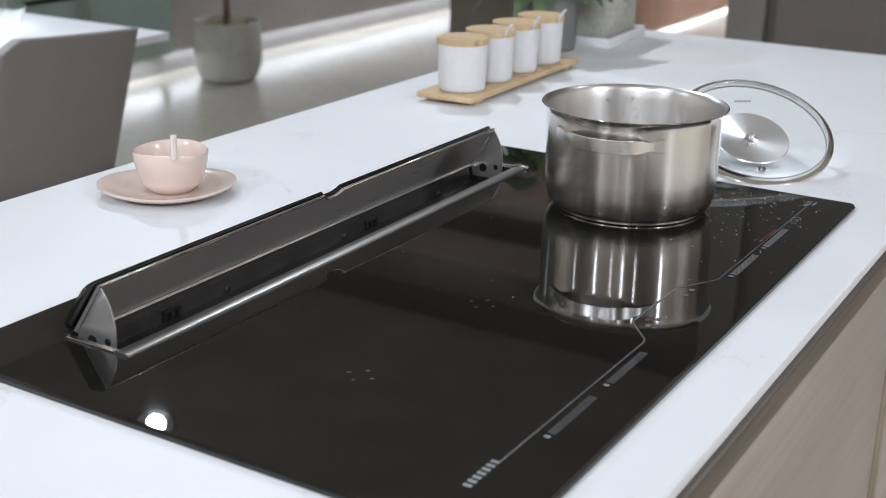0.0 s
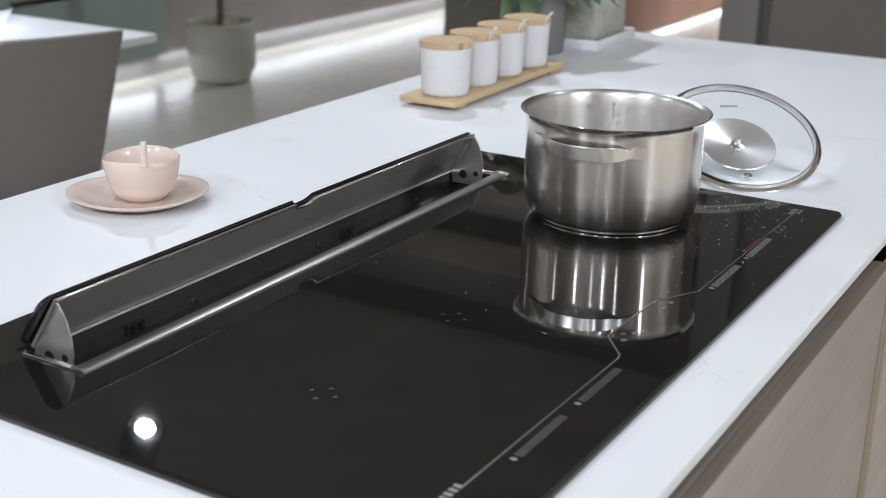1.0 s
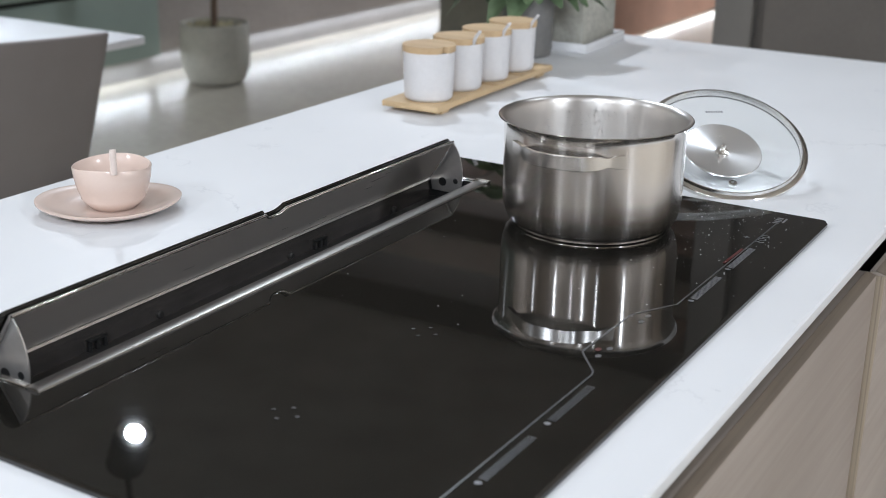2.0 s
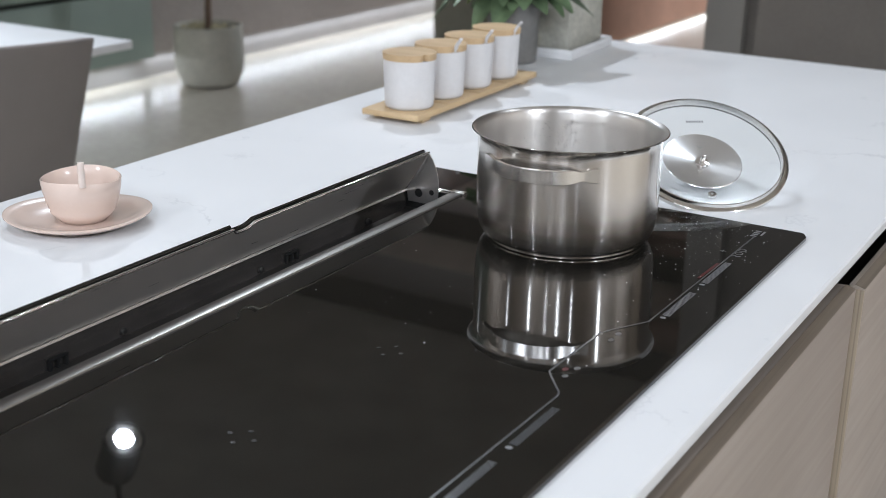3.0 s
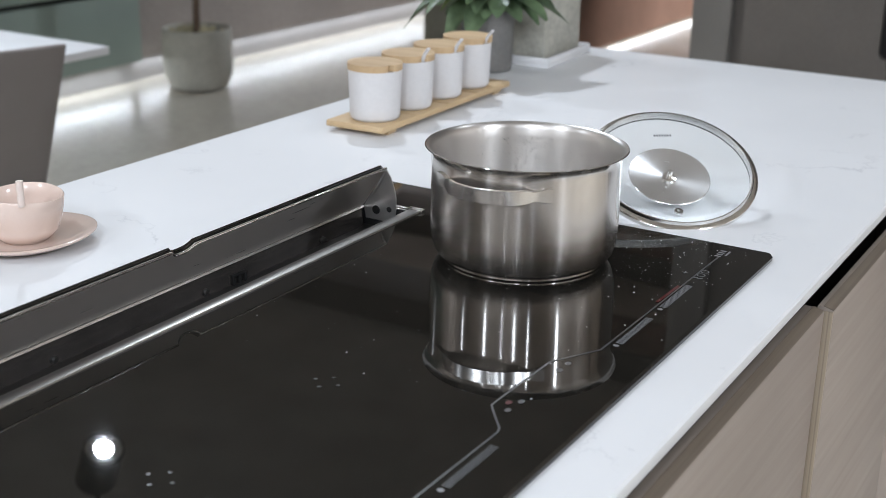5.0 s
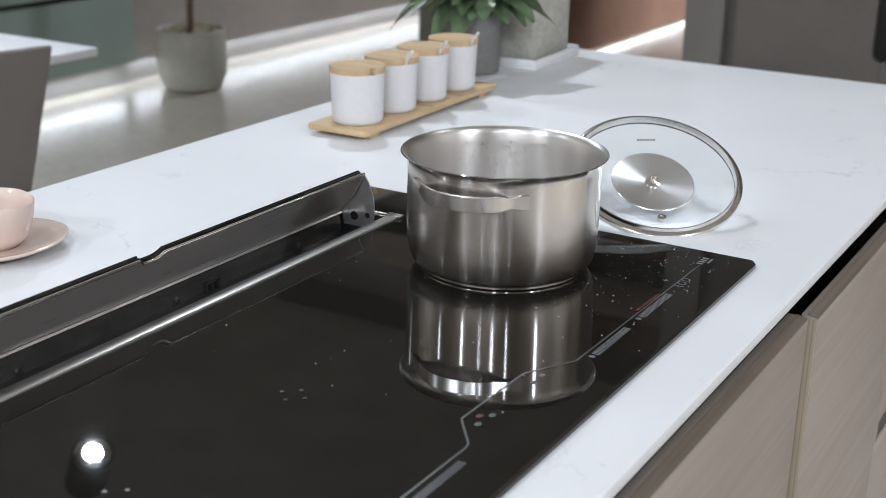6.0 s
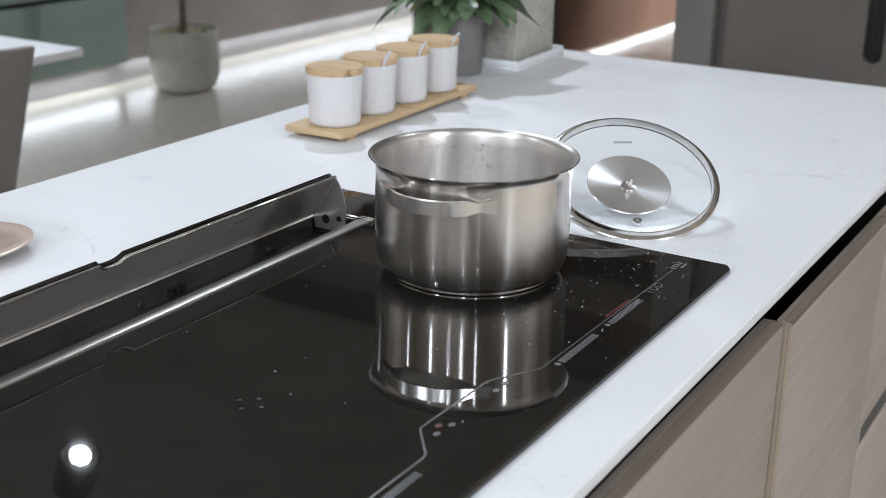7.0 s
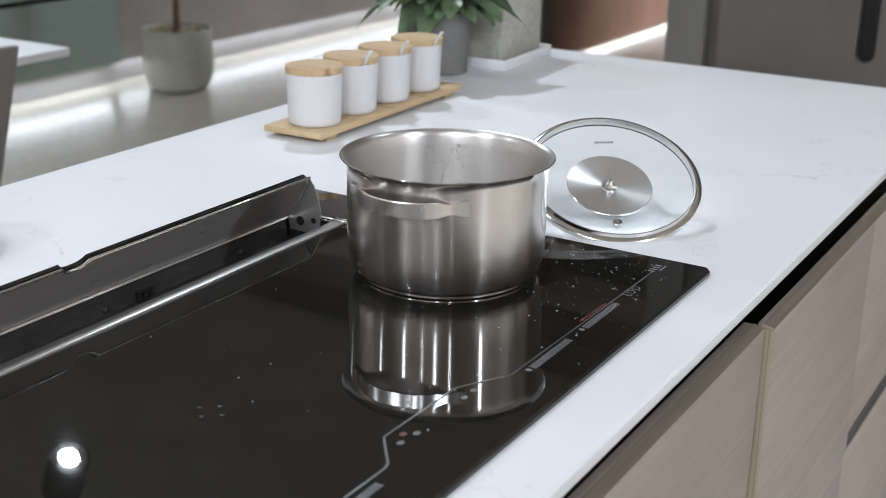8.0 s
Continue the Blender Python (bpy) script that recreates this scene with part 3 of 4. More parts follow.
def flap_plate(lo, hi, thick, side, y0, y1, corner=0.0):
    """A leaning plate from lo (x, z) to hi, thick to one side, with the notch in its upper edge."""
    a, b = Vector(lo), Vector(hi)
    d = (b - a).normalized()
    nrm = Vector((d.y, -d.x)) * thick * side
    bm = bmesh.new()
    rows = []
    for y, cut, rise in flap_rows(y0, y1, corner):
        top, foot = b - d * cut, a + d * rise
        loop = [foot, top - d * 0.0006, top + nrm * 0.2, top + nrm * 0.8, top - d * 0.0006 + nrm, foot + nrm]
        rows.append([bm.verts.new((p.x, y, p.y)) for p in loop])
    k = len(rows[0])
    for r, q in zip(rows, rows[1:]):
        for i in range(k):
            bm.faces.new((r[i], r[(i + 1) % k], q[(i + 1) % k], q[i]))
    bm.faces.new(rows[0])
    bm.faces.new(rows[-1][::-1])
    return bm


TIP, FOLD = Vector((-0.3850, 0.9468)), Vector((-0.4145, 0.9035))
flap = part("flap", flap_plate((-0.4178, 0.9072), (-0.3880, 0.9497), 0.0030, -1, -0.6880, -0.0815, 0.009), M_HOB, ext, "black glass flap with a finger notch", 30)
part("lining", flap_plate(FOLD, TIP, 0.0030, -1, EY0, EY1), M_FLAP_STEEL, flap, "brushed steel lining", 30)
edge = [(TIP.x - LEAN.x * c - 0.0006, y, TIP.y - LEAN.y * c + 0.0004) for y, c, r in flap_rows(EY0, EY1)]
part("lining_edge", sweep(edge, circle(0.0011, 10), (LEAN.y, 0, -LEAN.x)), M_CHROME, flap, "thin polished rolled edge", 60)
# a shadow groove under the lining, then the bent inner panel that goes down into the slot
part("lining_return", prism([(-0.4150, 0.9030), (-0.4128, 0.9034), (-0.4120, 0.9016), (-0.4140, 0.9008)], EY0 + 0.002, EY1 - 0.002), M_CAP, flap, "folded foot of the lining")
part("lower_panel", prism([(-0.4166, 0.9000), (-0.4146, 0.9000), (-0.4126, 0.8890), (-0.4120, 0.8600), (-0.4140, 0.8600)], EY0 + 0.004, EY1 - 0.004), M_INNER, ext, "dark bronze inner panel")


def end_cap(y, t):
    """Curved steel cheek closing the flap's end."""
    pts = [(TIP.x + 0.0002, TIP.y - 0.0004), (-0.3808, 0.9402), (-0.3768, 0.9320), (-0.3744, 0.9240), (-0.3731, 0.9160), (-0.3730, 0.9080), (-0.3738, 0.9000), (-0.3760, 0.8900),
           (-0.4110, 0.8900), (-0.4118, 0.8985), (FOLD.x + 0.0012, FOLD.y)]
    return prism(pts, y, y + t, "y", 0.0004)


for y, t in ((EY0, 0.0014), (EY1 - 0.0014, 0.0014)):
    cheek = part("end_cap", end_cap(y, t), M_CAP, ext, "polished grey steel end cap")
    # thin black discs on both faces stand for the holes' shade
    for hx, hz, r in ((-0.3812, 0.9038, 0.0030), (-0.3975, 0.9010, 0.0048)):
        for q in (y - 0.0003, y + t + 0.0003):
            part("cap_hole_shade", prism([(hx + r * math.cos(2 * math.pi * i / 18), hz + r * math.sin(2 * math.pi * i / 18)) for i in range(18)], q - 0.0002, q + 0.0002), M_BLACK, cheek, "black disc for the shade of a round hole")
    # pressed ribs that brace the cheek against the lining
    s = 1 if y < -0.4 else -1
    part("rib", sweep([(-0.4020, y + s * 0.002, 0.9165), (-0.3925, y + s * 0.0022, 0.9290), (-0.3862, y + s * 0.002, 0.9440)], circle(0.0009, 8), (1, 0, 0)), M_CAP, cheek, "pressed steel rib")

# the steel trim round the slot: a long rounded rail in front, a lip at each end
rail_section = [(-0.0072, -0.0002), (0.0072, -0.0002), (0.0070, 0.0006), (0.0035, 0.0016), (-0.0035, 0.0020), (-0.0066, 0.0012)]
part("rail", sweep([(-0.3525, SY0 - 0.003, GLASS + 0.0003), (-0.3525, SY1 + 0.003, GLASS + 0.0003)], [(-a, b) for a, b in rail_section], (0, 0, 1)), M_RAIL, ext, "rounded brushed steel rail", 50)
for nm, y in (("near_lip", SY0 - 0.0012), ("far_lip", SY1 + 0.0012)):
    part(nm, join(block(SX0 + 0.010, y - 0.0016, GLASS + 0.0001, -0.3600, y + 0.0016, GLASS + 0.0017, 0.0006),
                  block(SX0 + 0.006, y - 0.0052 if y > -0.4 else y + 0.0030, GLASS - 0.0010, -0.3600, y - 0.0036 if y > -0.4 else y + 0.0046, GLASS + 0.0006, 0.0004)), M_CHROME, ext, "polished steel lip of the slot")
# the far end of the slot trim, running out past the cheek
part("trim_end", join(block(-0.3598, SY1 - 0.0044, GLASS + 0.0019, -0.3440, SY1 - 0.0026, GLASS + 0.0033, 0.0005), block(-0.3598, SY1 + 0.0006, GLASS + 0.0019, -0.3440, SY1 + 0.0026, GLASS + 0.0033, 0.0005),
                        block(-0.3440, SY1 - 0.0044, GLASS + 0.0003, -0.3424, SY1 + 0.0026, GLASS + 0.0033, 0.0005)), M_CHROME, ext, "short polished steel end of the slot trim")
# the slot's well under the glass
part("well", join(block(SX0 + 0.0004, SY0 + 0.0004, 0.80, SX0 + 0.0014, SY1 - 0.0004, GLASS - 0.001), block(SX1 - 0.0014, SY0 + 0.0004, 0.80, SX1 - 0.0004, SY1 - 0.0004, GLASS - 0.001),
                  block(SX0 + 0.0015, SY0 + 0.0004, 0.80, SX1 - 0.0015, SY0 + 0.0014, GLASS - 0.001), block(SX0 + 0.0015, SY1 - 0.0014, 0.80, SX1 - 0.0015, SY1 - 0.0004, GLASS - 0.001),
                  block(SX0, SY0, 0.798, SX1, SY1, 0.7999)), M_BLACK, ext, "black air well")
for y in (-0.510, -0.335, -0.160):
    part("screw", moved(lathe([(0, 0.003), (0.0022, 0.003), (0.0034, 0.0018), (0.0034, 0), (0, 0)], 12), pose(-0.4124, y, 0.886, 0, 85, 0)), M_BLACK_SATIN, ext, "small domed screw")
for y in (-0.300, -0.590):
    part("clip", join(*[block(-0.4124, y + d, 0.8790, -0.4085, y + d + 0.003, 0.8890, 0.0006) for d in (0, 0.008, 0.016)], block(-0.4124, y, 0.8892, -0.4085, y + 0.019, 0.8915, 0.0006)), M_BLACK, ext, "black plastic clip")

# ---- saucepan ----
PX, PY = -0.1974, -0.1360
pot = thing("saucepan", pose(PX, PY, GLASS + 0.0005) @ Matrix.Diagonal((0.927, 0.927, 0.971, 1)), "brushed stainless steel saucepan, empty, standing on the hob", "saucepan")
part("body", lathe([(0, 0.0024), (0.0800, 0.0024), (0.0858, 0.0046), (0.0895, 0.0096), (0.0920, 0.0175), (0.0932, 0.028), (0.0936, 0.042), (0.0936, 0.0960), (0.0938, 0.1000), (0.0945, 0.1030), (0.0960, 0.1054), (0.0980, 0.1068), (0.1000, 0.1077),
                    (0.0996, 0.1081), (0.0972, 0.1073), (0.0952, 0.1056), (0.0938, 0.1020), (0.0930, 0.096), (0.0927, 0.040), (0.0915, 0.025), (0.088, 0.016), (0.079, 0.0118), (0, 0.0110)], 96), M_STEEL, pot, "", 60)
part("base_plate", lathe([(0, 0), (0.0800, 0), (0.0812, 0.0006), (0.0812, 0.0020), (0.0810, 0.0022), (0, 0.0022)], 96), M_STEEL, pot, "thick sandwich base")
part("inside", lathe([(0.0990, 0.1082), (0.0966, 0.1074), (0.0946, 0.1056), (0.0936, 0.1020), (0.0926, 0.092), (0.0921, 0.040), (0.0908, 0.025), (0.0875, 0.0165), (0.0785, 0.0124), (0, 0.0116)], 96), M_STEEL_IN, pot, "satin steel inside wet with droplets", 60)


def pot_handle(az):
    """A flat strap bowed off the wall, necked in before its two welded tabs."""
    path, n = [], 40
    for i in range(n + 1):
        a = -1 + 2 * i / n
        b = min(1.0, abs(a) / 0.84)
        ang = radians(az + a * 38)
        r = 0.0946 + 0.0125 * (0.5 + 0.5 * math.cos(math.pi * b ** 1.7))
        path.append((r * math.cos(ang), r * math.sin(ang), 0.0850))
    def sec(k):
        a = abs(2 * k - 1)
        h = 0.0068 - 0.0024 * math.exp(-((a - 0.74) / 0.11) ** 2)
        return [(-0.0011, -h), (0.0011, -h), (0.0016, -h * 0.93), (0.0016, h * 0.93), (0.0011, h), (-0.0011, h), (-0.0016, h * 0.93), (-0.0016, -h * 0.93)]
    return sweep(path, sec, (0, 0, 1))


for az in (-85.5, 94.5):
    part("handle", pot_handle(az), M_SATIN, pot, "flat brushed steel strap handle", 35)

# ---- glass lid, tipped on its knob behind the pan ----
az, ti = 0.6404, 0.4816
h = Vector((math.cos(az), math.sin(az), 0))
u = Vector((-math.sin(az) * math.cos(ti), math.cos(az) * math.cos(ti), math.sin(ti)))
nrm = h.cross(u)
lid_m = Matrix((h, u, nrm)).transposed().to_4x4()
lid_m.translation = Vector((-0.1481, 0.1058, 0.9415))
lid_m = lid_m @ Matrix.Scale(0.95, 4)
lid = thing("saucepan_lid", lid_m, "clear glass saucepan lid with a steel rim, lying upside down", "lid")
part("rim", lathe([(0.0885, 0.0010), (0.0885, -0.0030), (0.0900, -0.0052), (0.0945, -0.0058), (0.0968, -0.0042), (0.0968, 0.0000), (0.0950, 0.0016), (0.0915, 0.0022), (0.0900, 0.0050), (0.0888, 0.0052)], 96, True), M_CHROME, lid, "polished steel rim")
dome = [(0.0890 * k, -0.0030 - 0.0145 * (1 - k * k)) for k in [i / 14 for i in range(15)]]
glass = part("glass", lathe(dome + [(r, z - 0.0030) for r, z in dome[::-1]], 72), M_GLASS, lid, "clear domed glass", 60)
glass.visible_shadow = False
part("disc", lathe([(0.0, -0.0150), (0.02, -0.0144), (0.0455, -0.0112), (0.0462, -0.0119), (0.02, -0.0154), (0, -0.0162)], 64), M_DISC, lid, "round spun steel disc")
part("screw", lathe([(0, -0.0030), (0.0022, -0.0034), (0.0032, -0.0048), (0.0032, -0.0090), (0.0040, -0.0100), (0.0040, -0.0122), (0.0080, -0.0128), (0.0080, -0.0146), (0, -0.0146)], 20), M_CHROME, lid, "domed steel screw with a washer")
part("knob", lathe([(0, -0.0208), (0.0100, -0.0210), (0.0085, -0.0320), (0.0110, -0.0410), (0.0150, -0.0440), (0.0150, -0.0460), (0.0120, -0.0478), (0, -0.0482)], 32), M_CHROME, lid, "steel knob")
part("steam_vent", moved(lathe([(0.0022, 0.0012), (0.0048, 0.0010), (0.0052, 0.0), (0.0048, -0.0050), (0.0022, -0.0050)], 18, True), pose(-0.001, -0.0560, -0.0115, -11, 0, 0)), M_CHROME, lid, "tiny steel steam vent")
for i in range(7):
    part("mark_bar", block(-0.006 + i * 0.0031, 0.0640, -0.0094, -0.0039 + i * 0.0031, 0.0672, -0.0092), M_PRINT_LIGHT, lid, "small grey printed mark")

# ---- cup and saucer ----
def saucer_wobble(a, r, z):
    k = 1 + 0.06 * math.cos(2 * (a - 0.75)) + 0.02 * math.cos(3 * a + 1.0)
    return k, 0.0015 * math.sin(2 * a + 0.6) * (r / 0.07) ** 2


saucer = thing("saucer", pose(-0.6195, -0.3590, TOP + 0.0002) @ Matrix.Scale(0.905, 4), "pale pink glazed saucer of uneven outline", "saucer")
part("dish", lathe([(0, 0.0008), (0.040, 0.0), (0.044, 0.0006), (0.062, 0.0056), (0.0725, 0.0105), (0.0745, 0.0120), (0.0745, 0.0134), (0.0725, 0.0140), (0.062, 0.0100), (0.046, 0.0060), (0.030, 0.0052), (0, 0.0052)], 72, False, saucer_wobble), M_PINK, saucer, "", 60)


def cup_wobble(a, r, z):
    return 1 + 0.035 * math.cos(2 * (a - 0.5)) * min(1, max(0, z / 0.045)), 0.0016 * math.cos(2 * a + 2.2) * max(0, (z - 0.03) / 0.017)


cup = thing("cup", pose(-0.6158, -0.3575, TOP + 0.0051) @ Matrix.Scale(0.89, 4), "small pale pink glazed cup on a saucer", "cup")
part("bowl", lathe([(0, 0.0015), (0.020, 0.0), (0.0260, 0.0004), (0.0315, 0.0060), (0.0355, 0.0115), (0.0352, 0.0128), (0.0385, 0.0220), (0.0412, 0.0350), (0.0422, 0.0478), (0.0414, 0.0488), (0.0402, 0.0480),
                    (0.0388, 0.036), (0.0360, 0.022), (0.030, 0.010), (0.020, 0.0060), (0, 0.0055)], 64, False, cup_wobble), M_PINK, cup, "", 60)
va = radians(-41)
tab = [((0.0405 + d) * math.cos(va), (0.0405 + d) * math.sin(va), z) for d, z in ((0.0005, 0.0470), (0.0010, 0.0520), (0.0020, 0.0590), (0.0028, 0.0660), (0.0034, 0.0735), (0.0034, 0.0755))]
part("handle", sweep(tab, lambda k: [(0.0036 * math.cos(a) if abs(math.cos(a)) > .2 else 0.0036 * math.cos(a), 0.0026 * math.sin(a)) for a in [2 * math.pi * i / 14 for i in range(14)]], (math.cos(va), math.sin(va), 0)), M_HANDLE, cup, "paler upright stub handle")

# ---- canisters on a bamboo tray ----
tray = thing("bamboo_tray", pose(-0.6099, 0.3485, TOP, 0, 0, 1.6) @ Matrix.Diagonal((0.932, 1.023, 0.76, 1)), "narrow bamboo tray holding four canisters", "tray")
part("board", block(-0.0470, -0.176, 0.0078, 0.0470, 0.176, 0.0192, 0.0022), M_BAMBOO_Y, tray)
for y in (-0.145, 0.145):
    part("foot", prism([(-0.040, 0.0), (-0.026, 0.0), (-0.018, 0.0070), (0.018, 0.0070), (0.026, 0.0), (0.040, 0.0), (0.043, 0.0077), (-0.043, 0.0077)], y - 0.010, y + 0.010), M_BAMBOO_Y, tray, "shaped bamboo foot")
for y in (-0.089, -0.007, 0.075):
    part("divider", block(-0.0465, y - 0.003, 0.01925, 0.0465, y + 0.003, 0.0206, 0.0004), M_BAMBOO, tray, "low cross strip")


def canister(spoon):
    c = thing("canister", pose(0, 0, 0), "white ceramic canister with a bamboo lid" + (" and a white spoon" if spoon else ""), "canister", "canisters on the tray")
    part("jar", lathe([(0, 0), (0.0315, 0), (0.0345, 0.0022), (0.0356, 0.006), (0.0378, 0.0630), (0.0378, 0.0645), (0.0358, 0.0645), (0.0335, 0.006), (0, 0.004)], 56), M_CERAMIC, c)
    lid_pts = []
    for i in range(56):
        a = 2 * math.pi * i / 56
        d = abs((a + 0.35 + math.pi) % (2 * math.pi) - math.pi)
        r = 0.0390 - (0.010 * (1 - (d / 0.11) ** 2) if d < 0.11 else 0)
        lid_pts.append((r * math.cos(a), r * math.sin(a)))
    part("lid", prism(lid_pts, 0.0647, 0.0730, "z", 0.0012), M_BAMBOO, c, "round bamboo lid with a spoon notch")
    if spoon:
        a = -0.35
        part("spoon", sweep([(0.026 * math.cos(a), 0.026 * math.sin(a), 0.052), (0.033 * math.cos(a), 0.033 * math.sin(a), 0.065), (0.039 * math.cos(a), 0.039 * math.sin(a), 0.0755), (0.048 * math.cos(a), 0.048 * math.sin(a), 0.0840)],
                            [(0.0034 * math.cos(q), 0.0018 * math.sin(q)) for q in [2 * math.pi * i / 10 for i in range(10)]], (0, 0, 1)), M_CERAMIC, c, "white ceramic spoon handle")
    return c


first = canister(False)
first.matrix_basis = UNIT @ pose(-0.6009, 0.2114, TOP + 0.0149) @ Matrix.Diagonal((0.928, 0.928, 1.015, 1))
second = canister(True)
second.matrix_basis = UNIT @ pose(-0.6034, 0.2946, TOP + 0.0149) @ Matrix.Diagonal((0.928, 0.928, 1.015, 1))
for x, y, turn in ((-0.6059, 0.3784, 6), (-0.6084, 0.4630, 14)):
    copy_thing(second, Matrix.Translation(UNIT @ Vector((x, y, TOP + 0.0149))) @ pose(0, 0, 0, 0, 0, turn))

# ---- potted plant on the worktop ----
plant = thing("potted_plant", pose(-0.6833, 0.6562, TOP) @ Matrix.Scale(0.942, 4), "leafy green plant in a charcoal ceramic pot", "plant")
part("pot", lathe([(0, 0), (0.040, 0), (0.0425, 0.002), (0.0470, 0.100), (0.0470, 0.104), (0.0440, 0.104), (0.0425, 0.095), (0.040, 0.09)], 48), M_POT_DARK, plant)
part("soil", lathe([(0.0422, 0.093), (0.03, 0.0965), (0, 0.098)], 24), M_SOIL, plant)


def leaf(length, width, droop):
    """A pointed oval blade with a folded midrib, lying along +x."""
    bm = bmesh.new()
    rows, n = [], 9
    for i in range(n + 1):
        k = i / n
        w = width * (math.sin(math.pi * min(1, k * 0.93 + 0.05)) ** 0.75) * (1 - 0.25 * k)
        x, z = length * k, -droop * length * k * k
        row = []
        for s in (-1, -0.5, 0, 0.5, 1):
            row.append(bm.verts.new((x, s * w / 2, z + abs(s) * w * 0.16 + 0.02 * length * math.sin(7 * k + 2 * s))))
        rows.append(row)
    for a, b in zip(rows, rows[1:]):
        for j in range(4):
            bm.faces.new((a[j], a[j + 1], b[j + 1], b[j]))
    return bm


rnd = random.Random(5)
for i in range(36):
    a = i * 2.399 + rnd.uniform(-0.3, 0.3)
    k = i / 35
    reach = rnd.uniform(0.018, 0.050) * (1.1 - 0.4 * k)
    z = 0.108 + 0.16 * k ** 1.3 + rnd.uniform(-0.01, 0.02)
    tip = Vector((reach * math.cos(a), reach * math.sin(a), z))
    mid = Vector((tip.x * 0.4, tip.y * 0.4, 0.095 + (z - 0.095) * 0.65))
    part("stalk", sweep([(0.3 * tip.x, 0.3 * tip.y, 0.095), mid, tip], lambda q: circle(0.0022 - 0.0009 * q, 6)), M_STALK, plant)
    L = rnd.uniform(0.060, 0.088)
    part("leaf", moved(leaf(L, L * rnd.uniform(0.72, 0.92), rnd.uniform(0.35, 0.75)),
                       Matrix.Translation(tip) @ pose(0, 0, 0, rnd.uniform(-20, 20), rnd.uniform(-30, 5), math.degrees(a) + rnd.uniform(-25, 25))), M_LEAF_YOUNG if i % 9 == 3 else M_LEAF, plant, "", 80)

for i in range(16):
    a = i * 2 * math.pi / 16 + rnd.uniform(-0.15, 0.15)
    reach, z = rnd.uniform(0.022, 0.040), rnd.uniform(0.112, 0.150)
    tip = Vector((reach * math.cos(a), reach * math.sin(a), z))
    part("stalk", sweep([(0.4 * tip.x, 0.4 * tip.y, 0.095), tip * 0.5 + Vector((0, 0, 0.062)), tip], lambda q: circle(0.0021 - 0.0008 * q, 6)), M_STALK, plant)
    L = rnd.uniform(0.055, 0.072)
    part("leaf", moved(leaf(L, L * rnd.uniform(0.72, 0.92), rnd.uniform(0.45, 0.9)),
                       Matrix.Translation(tip) @ pose(0, 0, 0, rnd.uniform(-20, 20), rnd.uniform(-12, 16), math.degrees(a) + rnd.uniform(-20, 20))), M_LEAF_YOUNG if i % 7 == 2 else M_LEAF, plant, "", 80)

# long outer leaves that lean past the pot's rim
for a, reach, z, L, droop, pitch in ((52, 0.055, 0.150, 0.100, 0.25, -8), (-12, 0.045, 0.128, 0.085, 0.35, 0), (215, 0.050, 0.132, 0.100, 0.55, 5), (250, 0.045, 0.150, 0.090, 0.5, 0), (100, 0.05, 0.165, 0.10, 0.4, -10), (20, 0.05, 0.185, 0.10, 0.4, -14)):
    tip = Vector((reach * math.cos(radians(a)), reach * math.sin(radians(a)), z))
    part("stalk", sweep([(0.3 * tip.x, 0.3 * tip.y, 0.095), tip * 0.55 + Vector((0, 0, 0.055)), tip], lambda q: circle(0.0024 - 0.0009 * q, 6)), M_STALK, plant)
    part("leaf", moved(leaf(L, L * 0.55, droop), Matrix.Translation(tip) @ pose(0, 0, 0, 0, pitch, a)), M_LEAF, plant, "", 80)

# ---- concrete planter on its tray ----
planter = thing("square_planter", pose(-0.602, 0.716, TOP, 0, 0, 3) @ Matrix.Diagonal((0.92, 1.04, 0.95, 1)) @ Matrix.Translation((0.640, -0.708, -TOP)), "square grey concrete planter standing in a white tray", "planter")
part("body", block(-0.806, 0.724, TOP + 0.0062, -0.656, 0.872, TOP + 0.21, 0.003), M_CONCRETE, planter)
part("tray", join(block(-0.822, 0.708, TOP + 0.0003, -0.640, 0.886, TOP + 0.006, 0.001), block(-0.822, 0.708, TOP + 0.0061, -0.640, 0.712, TOP + 0.017, 0.0012), block(-0.644, 0.7125, TOP + 0.0061, -0.640, 0.886, TOP + 0.017, 0.0012),
                  block(-0.822, 0.882, TOP + 0.0061, -0.6445, 0.886, TOP + 0.017, 0.0012), block(-0.822, 0.7125, TOP + 0.0061, -0.818, 0.8815, TOP + 0.017, 0.0012)), M_TRAY, planter, "shallow white tray")

# ---- floor plant by the wall ----
tree = thing("floor_plant", pose(-3.5815, 3.146, FLOOR) @ Matrix.Scale(0.952, 4), "pale stone pot with a thin brown trunk", "plant")
part("pot", lathe([(0, 0), (0.115, 0), (0.138, 0.012), (0.162, 0.07), (0.167, 0.13), (0.165, 0.21), (0.161, 0.285), (0.155, 0.288), (0.149, 0.276), (0.147, 0.255)], 56), M_POT_STONE, tree, "rounded stone-look pot")
part("soil", lathe([(0.150, 0.260), (0.08, 0.266), (0, 0.269)], 30), M_SOIL, tree)
peb = bmesh.new()
for i in range(60):
    a, r = rnd.uniform(0, 6.28), 0.135 * math.sqrt(rnd.random())
    bmesh.ops.create_icosphere(peb, subdivisions=1, radius=rnd.uniform(0.008, 0.015), matrix=Matrix.Translation((r * math.cos(a), r * math.sin(a), 0.275)) @ Matrix.Diagonal((1, 1.2, 0.7, 1)))
tagged(part("pebble_bed", peb, M_PEBBLE, tree, "pale yellowish pebbles"), kind="stuff")
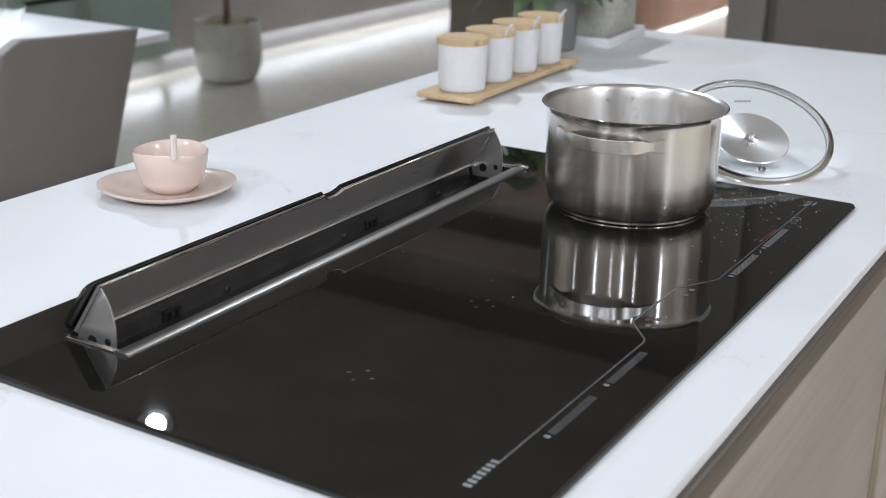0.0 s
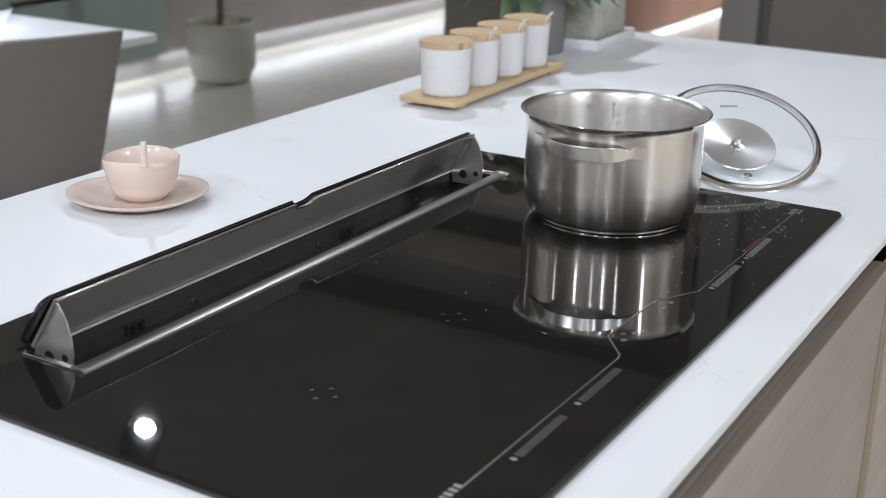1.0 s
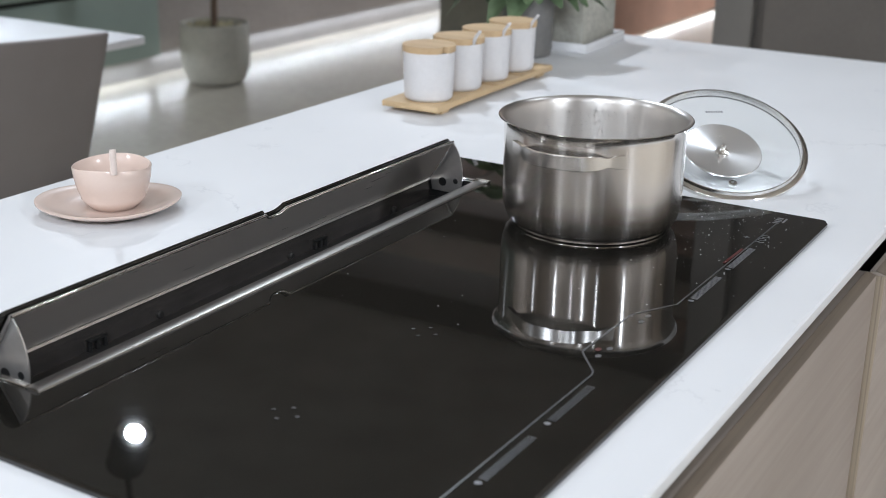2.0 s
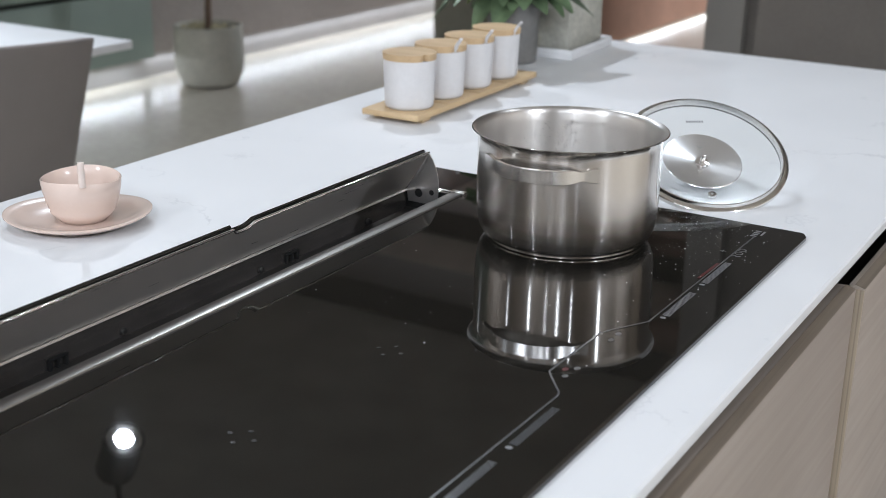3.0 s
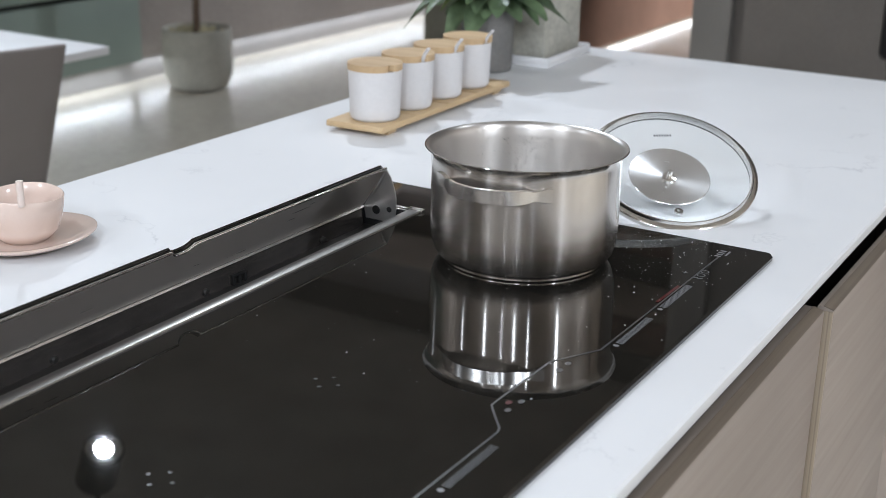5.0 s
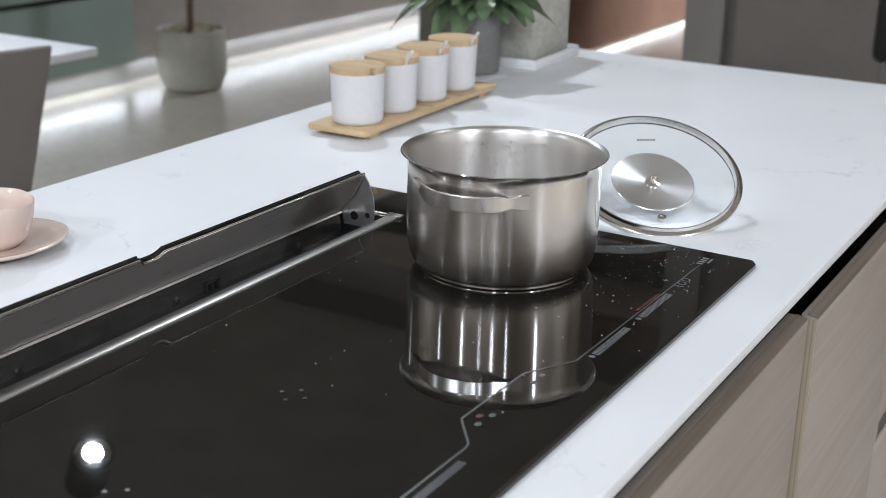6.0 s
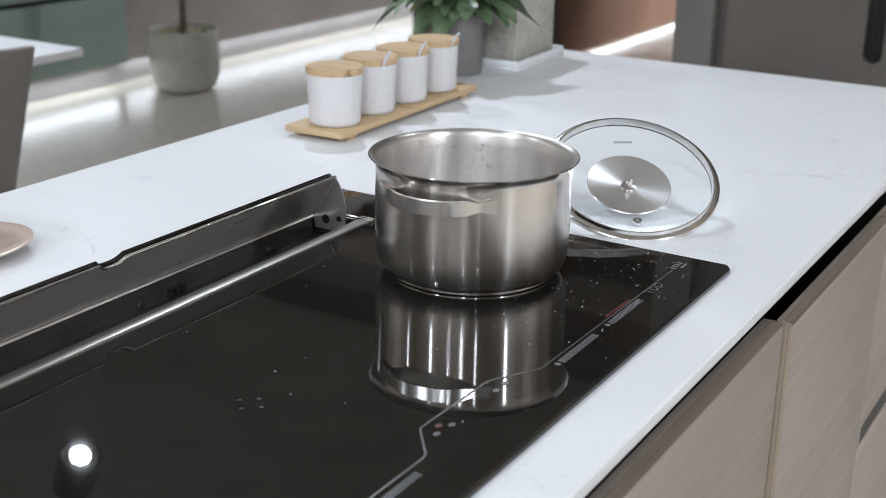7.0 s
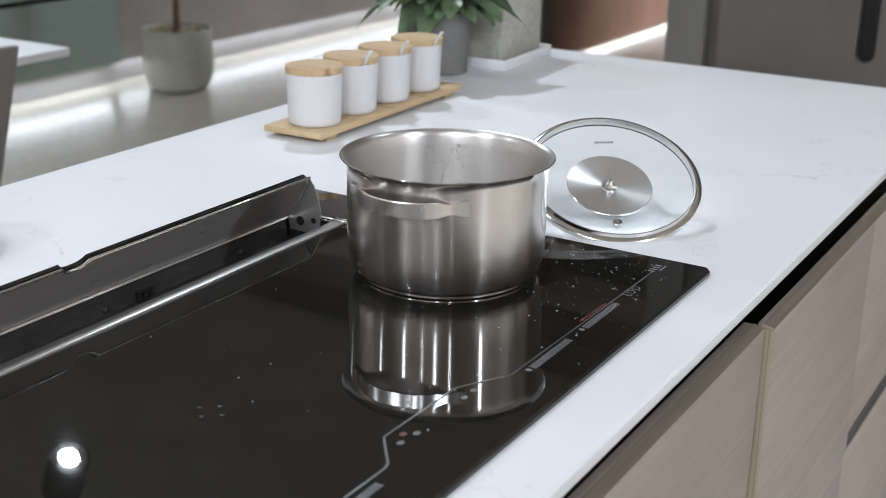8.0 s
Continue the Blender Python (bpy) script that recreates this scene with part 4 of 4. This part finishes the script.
part("trunk", sweep([(0.0, 0, 0.27), (0.004, 0.006, 0.6), (-0.01, 0.0, 1.0), (0.012, -0.01, 1.45)], lambda k: circle(0.017 - 0.006 * k, 10)), M_BARK, tree)
for i in range(46):
    a, k = i * 2.399, i / 45
    p = Vector((0.05 * math.cos(a), 0.05 * math.sin(a), 0.98 + 0.5 * k))
    q = Vector((rnd.uniform(0.12, 0.3) * math.cos(a), rnd.uniform(0.12, 0.3) * math.sin(a), 1.12 + 0.6 * k))
    if i % 3 == 0:
        part("branch", sweep([(0, 0, 0.95 + 0.48 * k), p, q], lambda s: circle(0.006 - 0.003 * s, 6)), M_BARK, tree)
    part("leaf", moved(leaf(rnd.uniform(0.1, 0.17), 0.05, 0.5), Matrix.Translation(q) @ pose(0, 0, 0, rnd.uniform(-20, 20), rnd.uniform(-20, 30), math.degrees(a))), M_LEAF, tree, "", 80)

# ---- dining table, chair, tableware ----
TZ = 0.766
table = thing("dining_table", pose(0, 0, 0), "white topped dining table", "table")
part("tabletop", block(-3.3, -0.75, TZ - 0.02, -1.878, 0.976, TZ, 0.002), M_TABLE, table)
for x, y in ((-3.15, -0.6), (-3.15, 0.80), (-2.15, -0.6), (-2.15, 0.80)):
    part("leg", block(x - 0.03, y - 0.03, FLOOR, x + 0.03, y + 0.03, TZ - 0.0205, 0.003), M_BLACK_SATIN, table)
chair = thing("dining_chair", pose(-1.637, 0.443, FLOOR) @ Matrix.Diagonal((0.95, 0.95, 0.99, 1)), "taupe leather dining chair with a smooth high back", "chair")


def chair_back():
    bm = bmesh.new()
    rows = []
    n, m = 16, 16
    for i in range(n + 1):
        v = i / n
        half = 0.172 + 0.016 * v
        row = []
        for j in range(m + 1):
            s = -1 + 2 * j / m
            top = 0.777 - 0.011 * s
            drop = 0.03 * max(0, -s - 0.78) / 0.22
            row.append((-0.075 + 0.105 * v - 0.015 * s * s, s * half, 0.40 + (top - 0.40) * v - drop * max(0, v - 0.88) / 0.12))
        rows.append(row)
    front = [[bm.verts.new(p) for p in r] for r in rows]
    back = [[bm.verts.new((p[0] - 0.035, p[1], p[2] - 0.004)) for p in r] for r in rows]
    for g in (front, back):
        for a, b in zip(g, g[1:]):
            for j in range(m):
                bm.faces.new((a[j], a[j + 1], b[j + 1], b[j]))
    rim = [r[0] for r in front] + front[-1][1:] + [r[-1] for r in front[::-1]][1:] + front[0][::-1][1:-1]
    rim2 = [r[0] for r in back] + back[-1][1:] + [r[-1] for r in back[::-1]][1:] + back[0][::-1][1:-1]
    for i in range(len(rim)):
        j = (i + 1) % len(rim)
        bm.faces.new((rim[i], rim[j], rim2[j], rim2[i]))
    bmesh.ops.recalc_face_normals(bm, faces=bm.faces[:])
    sharp = [e for e in bm.edges if e.is_manifold and e.calc_face_angle(0) > 1.0]
    bmesh.ops.bevel(bm, geom=sharp, offset=0.007, segments=3, profile=0.5, affect="EDGES")
    return bm


part("backrest", chair_back(), M_FABRIC, chair, "", 50)
part("seat", block(-0.46, -0.215, 0.37, -0.035, 0.215, 0.445, 0.02, 3), M_FABRIC, chair)
for x, y in ((-0.42, -0.18), (-0.42, 0.18), (-0.08, -0.18), (-0.08, 0.18)):
    part("leg", lathe([(0, 0), (0.010, 0), (0.015, 0.372), (0, 0.372)], 12), M_BLACK_SATIN, chair).location = (x, y, 0)
wine = thing("wine_glass", pose(-2.297, 0.836, TZ), "clear stemmed wine glass on the table", "glass")
g = part("bowl_and_stem", lathe([(0, 0.0), (0.034, 0.0), (0.034, 0.0015), (0.006, 0.005), (0.0038, 0.02), (0.0038, 0.085), (0.010, 0.092), (0.032, 0.115), (0.038, 0.145), (0.032, 0.195), (0.031, 0.195), (0.0368, 0.145), (0.031, 0.116), (0.009, 0.0935), (0, 0.092)], 32), M_GLASS, wine, "", 60)
g.visible_shadow = False
bowl = thing("glass_bowl", pose(-2.2515, 0.739, TZ), "shallow clear glass bowl on the table", "bowl")
g = part("bowl_wall", lathe([(0, 0.002), (0.05, 0.0), (0.085, 0.03), (0.098, 0.055), (0.095, 0.055), (0.082, 0.032), (0.05, 0.004), (0, 0.005)], 40), M_GLASS, bowl, "", 60)
g.visible_shadow = False
plate = thing("dinner_plate", pose(-2.255, 0.502, TZ), "round white plate on the table", "plate")
part("dish", lathe([(0, 0.001), (0.07, 0.0), (0.075, 0.002), (0.125, 0.017), (0.127, 0.019), (0.075, 0.006), (0, 0.005)], 48), M_CERAMIC, plate, "", 60)

# ---- water on the hob and in the pan ----
def droplets(rows, n=6):
    bm = bmesh.new()
    for (x, y, z), r, m in rows:
        bmesh.ops.create_icosphere(bm, subdivisions=1, radius=r, matrix=Matrix.Translation((x, y, z)) @ m)
    return bm


rnd = random.Random(11)
rows = []
for i in range(260):
    x, y = rnd.gauss(-0.080, 0.042), rnd.gauss(-0.095, 0.062)
    if i % 4 == 0:
        x, y = rnd.uniform(-0.33, -0.02), rnd.uniform(-0.44, -0.02)
    inside = math.hypot(x - PX, y - PY) < 0.082
    if inside or not (-0.34 < x < -0.006 and -0.5 < y < -0.006):
        continue
    rows.append(((x, y, GLASS + 0.0002), 0.0003 + 0.00055 * rnd.random() ** 3, Matrix.Diagonal((1, rnd.uniform(0.8, 1.5), 0.4, 1))))
splashes = part("water_splashes", droplets(rows), M_DROP)
splashes.matrix_basis = UNIT
tagged(splashes, "tiny water splashes on the black glass", "water drops", kind="stuff")
rows = []
for i in range(170):
    a = rnd.gauss(radians(122), 0.22) if i < 120 else rnd.gauss(radians(95), 0.5)
    z = 0.096 - abs(rnd.gauss(0, 0.022))
    rows.append(((0.0850 * math.cos(a) + PX, 0.0850 * math.sin(a) + PY, GLASS + 0.96 * z), 0.0005 + 0.0010 * rnd.random() ** 2, Matrix.Diagonal((0.8, 0.8, 1.25, 1))))
steam = part("steam_droplets", droplets(rows), M_WATER)
steam.matrix_basis = UNIT
tagged(steam, "condensed droplets on the inside of the pan", "water drops", kind="stuff")
